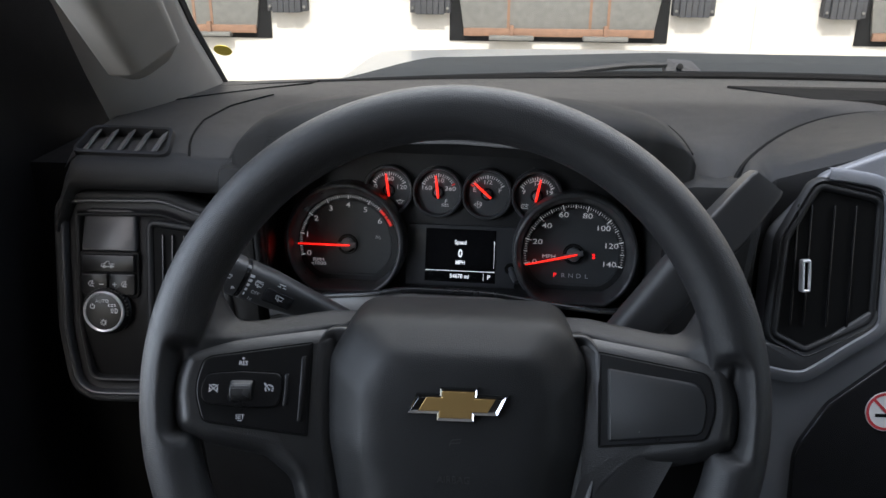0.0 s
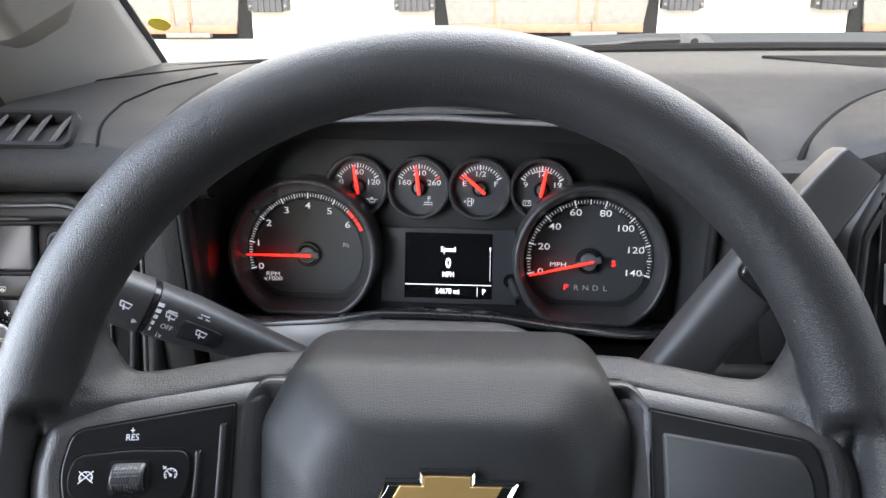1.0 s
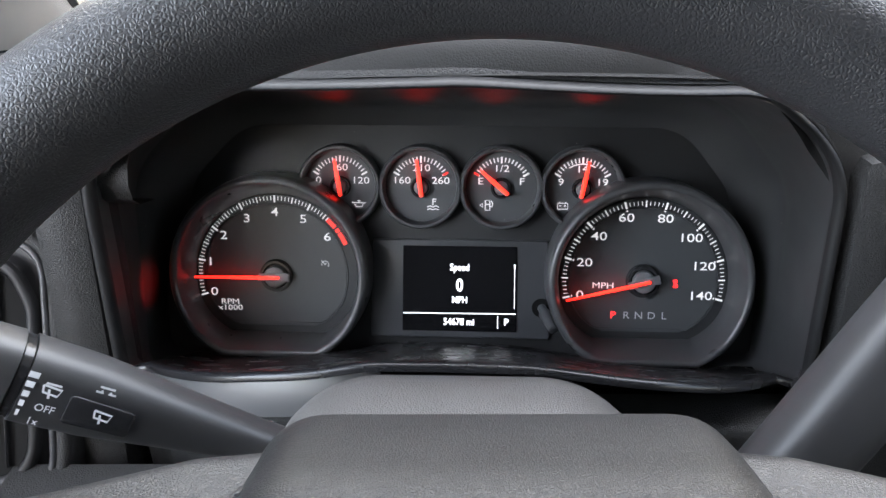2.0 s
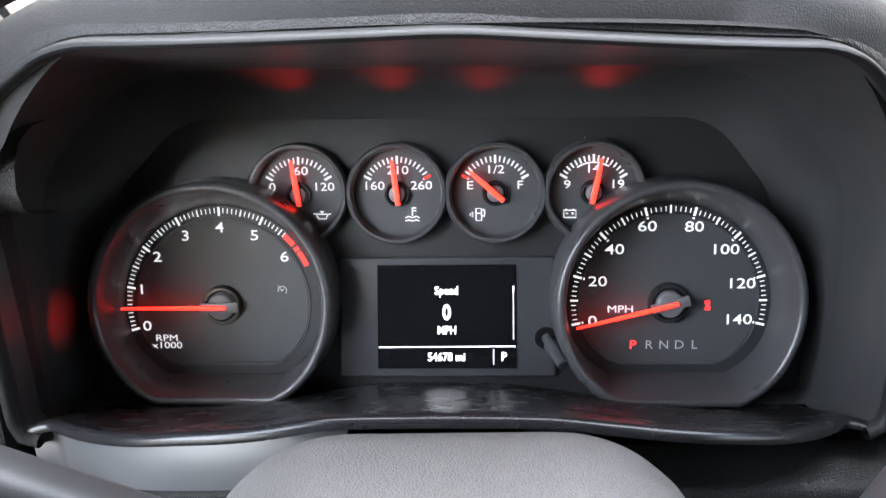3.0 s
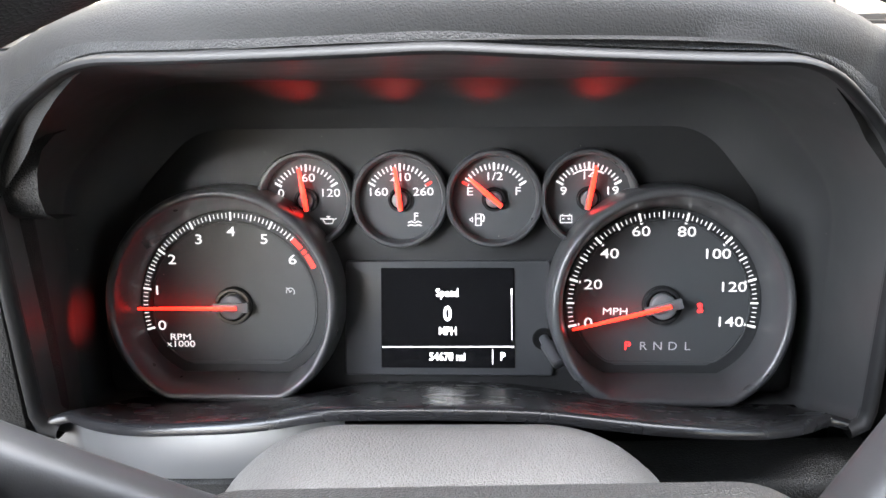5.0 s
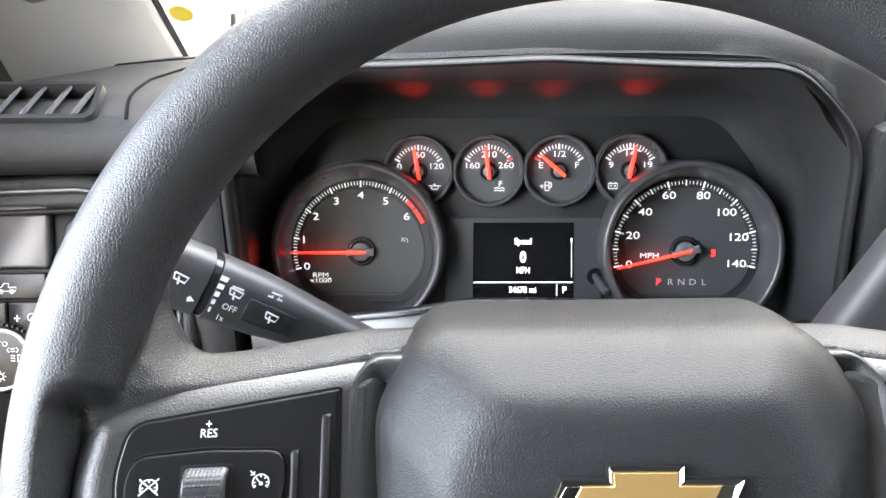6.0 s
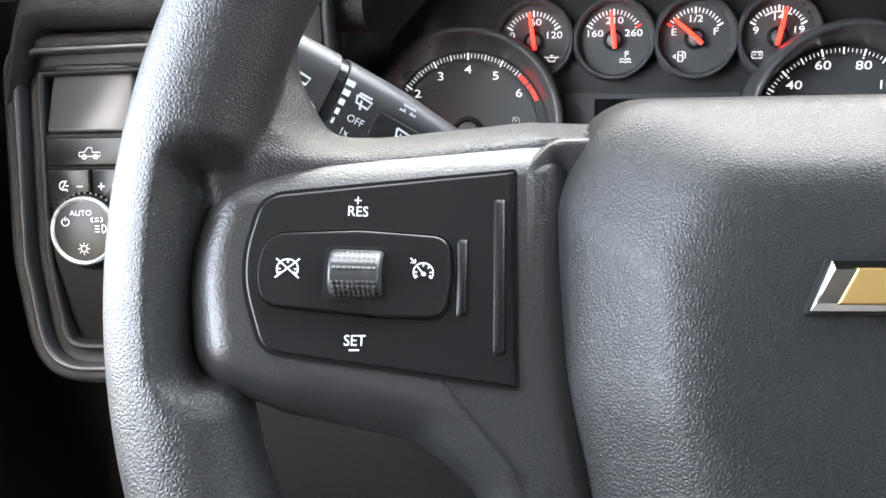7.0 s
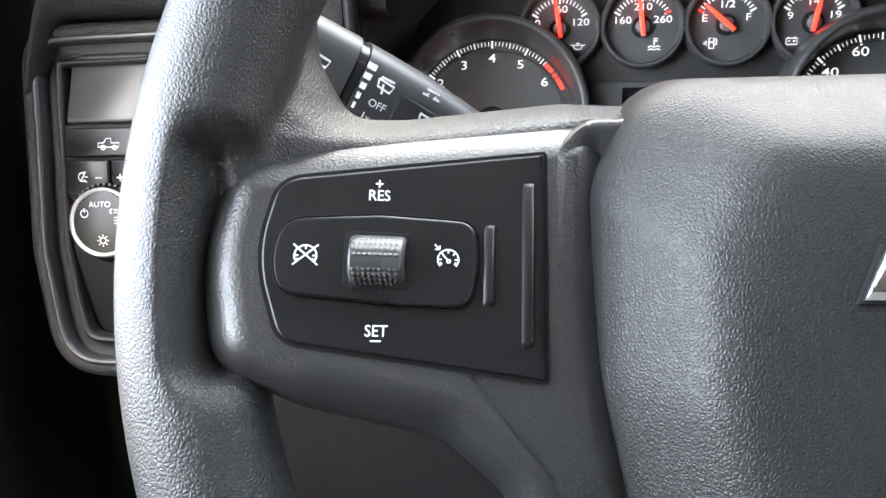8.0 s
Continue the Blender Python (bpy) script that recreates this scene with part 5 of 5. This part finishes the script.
# ---- gear lever ----
lev = thing("gear_lever", pose(0, 0, 0), "black column gear lever with a plus and minus rocker", "gear lever")
q0, q1 = Vector((0.134, 0.640, 1.470)), Vector((0.244, 0.671, 1.612))
ax = (q1 - q0).normalized()
nn = Vector((0.10, -0.92, 0.40))
nn = (nn - ax * nn.dot(ax)).normalized()
ss = nn.cross(ax)
LEVER = Matrix((ax, ss, nn)).transposed().to_4x4()
LEVER.translation = q0
LL = (q1 - q0).length
bm = bmesh.new()
rings = []
for s, c, w, h in ((-0.02, 0.0140, 0.0170, 0.016), (0.03, 0.0140, 0.0170, 0.016), (0.08, 0.0137, 0.0177, 0.0155), (0.116, 0.0132, 0.0180, 0.0150), (0.126, 0.0124, 0.0172, 0.0146), (0.134, 0.0118, 0.0164, 0.0140), (0.158, 0.0114, 0.0155, 0.0125), (0.162, 0.0113, 0.0150, 0.0120), (0.1745, 0.0110, 0.0142, 0.0112), (0.1785, 0.0109, 0.0128, 0.0100)):
    f = 0.75 if s < 0.12 else 0.30
    o = rounded([(c - w, -h, h * f), (c + w, -h, h * f), (c + w, h, h * f), (c - w, h, h * f)], 6)
    rings.append([bm.verts.new(LEVER @ Vector((s, q.x, q.y))) for q in o])
for a, b in zip(rings, rings[1:]):
    skin(bm, a, b)
bm.faces.new(rings[-1])
part("arm", bm, LEVERM, lev, "", 50)
groove = rounded([(0.0862, 0.0010, 0.006), (0.1085, -0.0030, 0.004), (0.1120, 0.0265, 0.004), (0.0885, 0.0278, 0.007)])
bm = slab(groove, 0.008, 0.0156, 0.0006)
bm.transform(LEVER)
part("rocker_surround", bm, BLACK, lev, "black groove round the rocker")
bm = slab(offset(groove, 0.0012), 0.009, 0.0176, 0.0024, 4)
bm.transform(LEVER)
rk = part("rocker", bm, GLOSS, lev, "glossy plus minus rocker")
bm = bmesh.new()
strokes(bm, [[(-0.0026, 0), (0.0026, 0)], [(0, -0.0026), (0, 0.0026)]], 0.0011, 0.0177, cx=0.0985, cy=0.0218)
strokes(bm, [[(-0.003, 0), (0.003, 0)]], 0.0007, 0.0177, cx=0.0987, cy=0.0136)
strokes(bm, [[(0, -0.003), (0, 0.003)]], 0.0012, 0.0177, cx=0.0990, cy=0.0062)
bm.transform(LEVER)
part("symbol", bm, PRINT, rk)

# ---- steering wheel ----
wheel = thing("steering_wheel", WHEEL, "black urethane steering wheel with three spokes and cruise switches", "steering wheel")
WC = 0.0035


def dish(p):
    """The spokes fall away towards the hub."""
    d = min(max(abs(p.x - WC), 0.060), 0.172)
    return -0.0008 + 0.33 * (d - 0.1335) - 0.15 * max(-0.05, min(0.05, p.y))


def dished(bm):
    for v in bm.verts:
        v.co.z += dish(v.co)
    return bm


bm = bmesh.new()
rings = []
NR = 200
for k in range(NR):
    a = 2 * math.pi * k / NR
    c, s = math.cos(a), math.sin(a)
    rr = []
    for j in range(32):
        q = 2 * math.pi * j / 32
        rad = 0.0172 * math.cos(q)
        zz = 0.0178 * math.sin(q)
        # thumb swell beside the upper ends of the spokes
        sw = math.exp(-((math.degrees(a) % 180 - 90) ** 2 - 65 ** 2) ** 2 / 2.2e6) if s > 0 else 0
        if rad < 0:
            rad *= 1 + 0.02 * sw
        R = 0.1758 + rad
        # socket pressed into the inner half for the switch frames
        y = R * s
        hold = min(1, max(0, (0.0305 - abs(y + 0.002)) / 0.006)) * min(1, max(0, (0.1738 + (0.0030 if c > 0 else 0) - R) / 0.0030))
        zz = zz * (1 - hold) + min(zz, 0.002) * hold
        rr.append(bm.verts.new((R * c, y, zz)))
    rings.append(rr)
for a, b in zip(rings, rings[1:] + rings[:1]):
    skin(bm, a, b)


def mirror(pts, side):
    """Left-hand outline (counter-clockwise), or its mirror image."""
    if side < 0:
        return pts
    return [Vector((2 * 0.0015 - p.x, p.y)) for p in reversed(pts)]


def flat_cap(bm):
    bm.normal_update()
    bmesh.ops.triangulate(bm, faces=[f for f in bm.faces if len(f.verts) > 4])


def web(side):
    """Urethane web that runs from the rim along the top of a spoke."""
    o = rounded([(-0.060, -0.010, 0.004), (-0.060, 0.0500, 0.004), (-0.0860, 0.0490, 0.006), (-0.1280, 0.0410, 0.02), (-0.1430, 0.0400, 0.010), (-0.1515, 0.0560, 0.016), (-0.152, 0.074, 0.010), (-0.174, 0.072, 0.010), (-0.178, 0.030, 0.01), (-0.168, -0.008, 0.008)], 8)
    b2 = bmesh.new()
    loft(b2, mirror(o, side), [(0.004, -0.034), (0.0005, -0.029), (0.0, -0.024), (0.0008, -0.0205), (0.003, -0.0165), (0.005, -0.0132), (0.0072, -0.0098), (0.0092, -0.0074), (0.0105, -0.0062), (0.0112, -0.0058)], True, True)
    flat_cap(b2)
    dished(b2)
    for v in b2.verts:
        r = math.hypot(v.co.x, v.co.y)
        if r > 0.150 and v.co.y > 0.03:
            v.co.z += 0.35 * (r - 0.150)
    return b2


for side in (-1, 1):
    b2 = web(side)
    bmesh.ops.recalc_face_normals(b2, faces=b2.faces)
    tmp = bpy.data.meshes.new("web")
    b2.to_mesh(tmp)
    b2.free()
    bm.from_mesh(tmp)
    bpy.data.meshes.remove(tmp)
rim = part("rim", bm, RIM, wheel, "grained black rim, shiny with wear", 180)
mod = rim.modifiers.new("blend", "REMESH")
mod.mode, mod.voxel_size, mod.use_smooth_shade = "VOXEL", 0.0011, True
mod = rim.modifiers.new("soften", "SMOOTH")
mod.factor, mod.iterations = 0.5, 16


def prism(x0, x1, y0, y1, z0, z1):
    """A long wedge: a slope that rises to the right and drops off."""
    b2 = bmesh.new()
    rows = []
    for y, k in ((y0, 0.15), (y0 + 0.0012, 1.0), (y1 - 0.0012, 1.0), (y1, 0.15)):
        rows.append([b2.verts.new((x, y, z)) for x, z in ((x0, z0), (x0 + 0.25 * (x1 - x0), z0 + (z1 - z0) * 0.35 * k), (x1, z0 + (z1 - z0) * k), (x1 + 0.0005, z0 + (z1 - z0) * k * 0.9), (x1 + 0.0010, z0))])
    for a, b in zip(rows, rows[1:]):
        skin(b2, a, b, False)
    b2.faces.new(rows[0])
    b2.faces.new(list(reversed(rows[-1])))
    return b2


for side in (-1, 1):
    # moulded frame with the lower arm
    fo = rounded([(-0.036, -0.178, 0.014), (-0.052, -0.10, 0.03), (-0.066, -0.050, 0.02), (-0.070, -0.02, 0.02), (-0.070, 0.0420, 0.015), (-0.1463, 0.0295, 0.01), (-0.1680, 0.0250, 0.014), (-0.1724, 0.0, 0.05), (-0.1675, -0.0270, 0.016), (-0.1469, -0.0360, 0.02), (-0.1150, -0.0435, 0.014), (-0.0995, -0.057, 0.018), (-0.091, -0.09, 0.03), (-0.078, -0.178, 0.014)], 8)
    bm = bmesh.new()
    loft(bm, mirror(fo, side), [(0.0004, -0.018), (0.0, -0.0115), (0.0006, -0.0092), (0.0020, -0.0071), (0.0040, -0.0047), (0.0060, -0.0027), (0.0080, -0.0012), (0.0100, -0.0004), (0.0118, 0.0), (0.0122, 0.0)], True)
    flat_cap(bm)
    part("switch_frame", dished(bm), SPOKE, wheel, "", 60)
    po = rounded([(-0.1500, -0.0207, 0.007), (-0.0897, -0.0297, 0.0006), (-0.0902, 0.0277, 0.0006), (-0.1525, 0.0177, 0.008), (-0.1565, -0.001, 0.04)], 10)
    bm = bmesh.new()
    loft(bm, mirror(offset(po, -0.0007), side), [(0, -0.001), (0.0, 0.0004), (0.0007, 0.0004)], True)
    flat_cap(bm)
    part("panel_gap", dished(bm), BLACK, wheel)
    po3 = mirror(offset(po, 0.0002), side)
    bm = bmesh.new()
    loft(bm, po3, [(0, -0.003), (0, 0.0006), (0.0002, 0.0010), (0.0006, 0.0012), (0.0011, 0.0012)], True)
    flat_cap(bm)
    if side < 0:
        sp = part("cruise_panel", dished(bm), SWITCH, wheel, "satin black cruise control panel", 12)
        ro = rounded([(-0.1503, -0.0096, 0.006), (-0.1240, -0.0121, 0.01), (-0.1078, -0.0123, 0.005), (-0.1060, -0.001, 0.02), (-0.1070, 0.0085, 0.005), (-0.1290, 0.0094, 0.02), (-0.1500, 0.0078, 0.006), (-0.1524, -0.001, 0.02)], 8)
        bm = bmesh.new()
        loft(bm, offset(ro, -0.0010), [(0, 0.0008), (0.0001, 0.0015), (0.0005, 0.0016), (0.0010, 0.0008)], True)
        part("rocker_gap", dished(bm), BLACK, sp)
        bm = slab(ro, 0.0, 0.0034, 0.0007, 3)
        part("rocker", dished(bm), SWITCH, sp, "cancel and cruise rocker", 12)
        part("ridge", dished(prism(-0.1050, -0.1030, -0.0118, 0.0082, 0.0011, 0.0024)), SWITCH, sp)
        part("ridge", dished(prism(-0.0958, -0.0934, -0.0213, 0.0194, 0.0011, 0.0024)), SWITCH, sp)
        part("ridge", dished(prism(-0.1060, -0.0958, -0.0217, -0.0208, 0.0011, 0.0016)), SWITCH, sp)
        # thumb roller in its slot
        bm = slab(rounded([(-0.1366, -0.0083, 0.0016), (-0.1216, -0.0083, 0.0016), (-0.1214, 0.0052, 0.0016), (-0.1366, 0.0052, 0.0016)]), 0.0005, 0.0037, 0.0003, 2)
        part("roller_slot", dished(bm), BLACK, sp)
        bm = bmesh.new()
        rl = []
        for k in range(73):
            a = math.pi * (0.02 + 0.96 * k / 72)
            row = []
            for i in range(45):
                u = i / 44
                x = -0.1352 + 0.0126 * u
                e = min(u, 1 - u) / 0.08
                dz = 0.0014 * max(0, 1 - e) ** 2
                kn = 0.0
                if 0.09 < u < 0.91 and not 33 < k < 45:
                    kn = 0.00045 * max(0, math.sin(math.pi * (k % 6) / 6)) ** 0.6 * max(0, math.sin(math.pi * (i % 4) / 4)) ** 0.6
                    if k < 33:
                        kn *= 0.35
                r = 0.0062 + kn
                row.append(bm.verts.new((x, -0.0015 + r * math.cos(a), 0.0012 + (r + 0.0004) * math.sin(a) - dz)))
            rl.append(row)
        for a, b in zip(rl, rl[1:]):
            skin(bm, a, b, False)
        part("thumb_roller", dished(bm), ROLLER, sp, "ridged thumb roller", 80)
        for text, x, y, sz in (("+", -0.1298, 0.0172, 0.0028), ("RES", -0.1297, 0.0144, 0.0026), ("SET", -0.1290, -0.0181, 0.0026)):
            ob = lettering("switch_text", text, sz, PRINT, sp, x, y, 0.0015, 0.88, bold=0.00002)
            for vv in ob.data.vertices:
                vv.co.z += dish(vv.co)
        bm = bmesh.new()
        strokes(bm, [[(-0.1302, -0.0203), (-0.1278, -0.0203)]], 0.0004, 0.0014)
        part("symbol", dished(bm), PRINT, sp)
        for cx, cross in ((-0.1448, True), (-0.1130, False)):
            bm = bmesh.new()
            r = 0.0024
            lines = [arc(0, 0, r, -42, 222, 18), arc(0, 0, r - 0.0005, -42, -20, 3), arc(0, 0, r - 0.0005, 200, 222, 3)]
            lines += [[(0.0015 * math.cos(radians(q)), 0.0015 * math.sin(radians(q))), (0.0022 * math.cos(radians(q)), 0.0022 * math.sin(radians(q)))] for q in (0, 45, 90, 135, 180)]
            if cross:
                lines += [[(-0.0027, 0.0026), (0.0027, -0.0022)], [(0.0027, 0.0026), (-0.0027, -0.0022)]]
            else:
                lines += [[(0.0001, -0.0004), (-0.0014, 0.0013)], arc(0.0001, -0.0004, 0.0004, 0, 360, 8), [(-0.0032, 0.0036), (-0.0020, 0.0024)], [(-0.0020, 0.0034), (-0.0020, 0.0024), (-0.0031, 0.0024)]]
            strokes(bm, lines, 0.00038, 0.0036, cx=cx, cy=-0.0009)
            part("symbol", dished(bm), PRINT, sp)
    else:
        sp = part("blank_panel", dished(bm), SWITCH, wheel, "plain dark blank panel", 12)
        bm = bmesh.new()
        io = mirror(rounded([(-0.1480, -0.0180, 0.008), (-0.0945, -0.0262, 0.002), (-0.0945, 0.0185, 0.002), (-0.1480, 0.0120, 0.009), (-0.1515, -0.001, 0.04)], 6), 1)
        loft(bm, io, [(0, 0.0010), (0.0008, 0.0021), (0.0018, 0.0025)], True)
        part("panel_step", dished(bm), DUSTY, sp, "dusty raised field")

# hub ring and airbag cover
hub = rounded([(-0.066, -0.140, 0.02), (0.073, -0.140, 0.02), (0.088, -0.072, 0.04), (0.0955, -0.030, 0.03), (0.0955, 0.029, 0.010), (0.087, 0.0395, 0.012), (-0.081, 0.0395, 0.012), (-0.0892, 0.029, 0.010), (-0.0892, -0.030, 0.03), (-0.0815, -0.072, 0.04)], 8)
bm = bmesh.new()
loft(bm, hub, [(-0.001, -0.055), (0.0, -0.028), (0.0004, -0.0190), (0.0010, -0.0155), (0.0022, -0.0142), (0.0036, -0.0146), (0.0065, -0.0172), (0.0095, -0.0200), (0.013, -0.0235)], True)
for v in bm.verts:
    v.co.z += -0.40 * max(0, v.co.y - 0.020) - 0.10 * max(-0.05, min(0.02, v.co.y))
part("hub_ring", bm, SPOKE, wheel, "", 50)
pad = rounded([(-0.064, -0.118, 0.03), (0.071, -0.118, 0.03), (0.0885, -0.030, 0.06), (0.0890, 0.040, 0.03), (0.074, 0.068, 0.03), (-0.067, 0.068, 0.03), (-0.0820, 0.040, 0.03), (-0.0815, -0.030, 0.06)], 10)
pr = resample(pad, 168)
bm = bmesh.new()
rs = []
# side inset, top inset and height of each ring: the top rolls far back
for d, top, z in ((0.004, 0.0080, -0.062), (0.0035, 0.0105, -0.052), (0.003, 0.0140, -0.041), (0.003, 0.0175, -0.030), (0.0035, 0.0210, -0.019), (0.0060, 0.0245, -0.0135), (0.0110, 0.0290, -0.0085), (0.0165, 0.0340, -0.0035), (0.0215, 0.0385, 0.0010), (0.0255, 0.0420, 0.0042), (0.0300, 0.0455, 0.0064), (0.036, 0.0500, 0.0074), (0.042, 0.0550, 0.0078)):
    row = []
    for q in pr:
        k = min(1, max(0, (q.y + 0.035) / 0.090))
        k = k * k * (3 - 2 * k)
        yy = q.y - top * k if q.y > -0.036 else q.y + d * min(1, max(0, (-0.036 - q.y) / 0.05))
        xx = WC + (q.x - WC) * (1 - d / 0.0855)
        row.append(bm.verts.new((xx, yy, z)))
    rs.append(row)
for a, b in zip(rs, rs[1:]):
    skin(bm, a, b)
last = [v.co.copy() for v in rs[-1]]
c0 = Vector((WC, -0.035))
prev = rs[-1]
for s in (0.7, 0.4, 0.15):
    nr = [bm.verts.new((c0.x + (q.x - c0.x) * s, c0.y + (q.y - c0.y) * s, q.z + 0.0003 * (1 - s))) for q in last]
    skin(bm, prev, nr)
    prev = nr
mid = bm.verts.new((c0.x, c0.y, prev[0].co.z + 0.0001))
for k in range(len(prev)):
    bm.faces.new((prev[k], prev[(k + 1) % len(prev)], mid))
cover = part("airbag_cover", bm, PAD, wheel, "soft grained airbag cover", 60)
lettering("emboss", "AIRBAG", 0.0042, SPOKE, cover, 0.0040, -0.0500, 0.0077, 0.95, "raised black lettering", raised=0.0006)
bm = bmesh.new()
strokes(bm, [[(-0.003, -0.001), (-0.002, 0.001), (0.0035, 0.0016), (0.0028, -0.0006), (-0.003, -0.001)], [(-0.0028, -0.001), (-0.0034, -0.0026)]], 0.0007, 0.0080, cx=0.0043, cy=-0.0272)
part("emboss", bm, SPOKE, cover)
# emblem: a plain gold cross shape in a chrome border
def cross_shape(g):
    return [Vector(p) for p in ((-0.0290 - g, -0.0052 - g), (-0.0115 - g * 0.7, -0.0052 - g), (-0.0115 - g * 0.7, -0.0092 - g), (0.0100 + g * 0.7, -0.0092 - g), (0.0100 + g * 0.7, -0.0052 - g), (0.0240 + g * 0.6, -0.0052 - g), (0.0290 + g * 1.3, 0.0052 + g), (0.0115 + g * 0.7, 0.0052 + g), (0.0115 + g * 0.7, 0.0092 + g), (-0.0100 - g * 0.7, 0.0092 + g), (-0.0100 - g * 0.7, 0.0052 + g), (-0.0240 - g * 0.6, 0.0052 + g))]


em = part("emblem", slab([p * 1.0 for p in cross_shape(0.0012)], -0.001, 0.0022, 0.0004, 2), BLACK, wheel, "gold cross-shaped emblem with chrome border")
em.matrix_basis = pose(0.0048, -0.0050, 0.0080)
bm = bmesh.new()
oa, ob_ = cross_shape(0.0008), cross_shape(-0.0016)
r0, r1, r2 = ring(bm, oa, 0.0015), ring(bm, cross_shape(0.0004), 0.0034), ring(bm, ob_, 0.0024)
skin(bm, r0, r1)
skin(bm, r1, r2)
part("border", bm, CHROME, em, "chrome border", 20)
gold = [Vector(p) for p in ((-0.0232, -0.0040), (-0.0104, -0.0040), (-0.0104, -0.0079), (0.0089, -0.0079), (0.0089, -0.0040), (0.0185, -0.0040), (0.0232, 0.0040), (0.0104, 0.0040), (0.0104, 0.0079), (-0.0089, 0.0079), (-0.0089, 0.0040), (-0.0185, 0.0040))]
part("fill", slab(gold, 0.0008, 0.0031, 0.0003, 1), GOLD, em, "gold fill")
part("end_facet", slab(cross_shape(-0.0012), 0.0006, 0.0026, 0.0003, 1), CHROME, em, "chrome ends of the emblem")
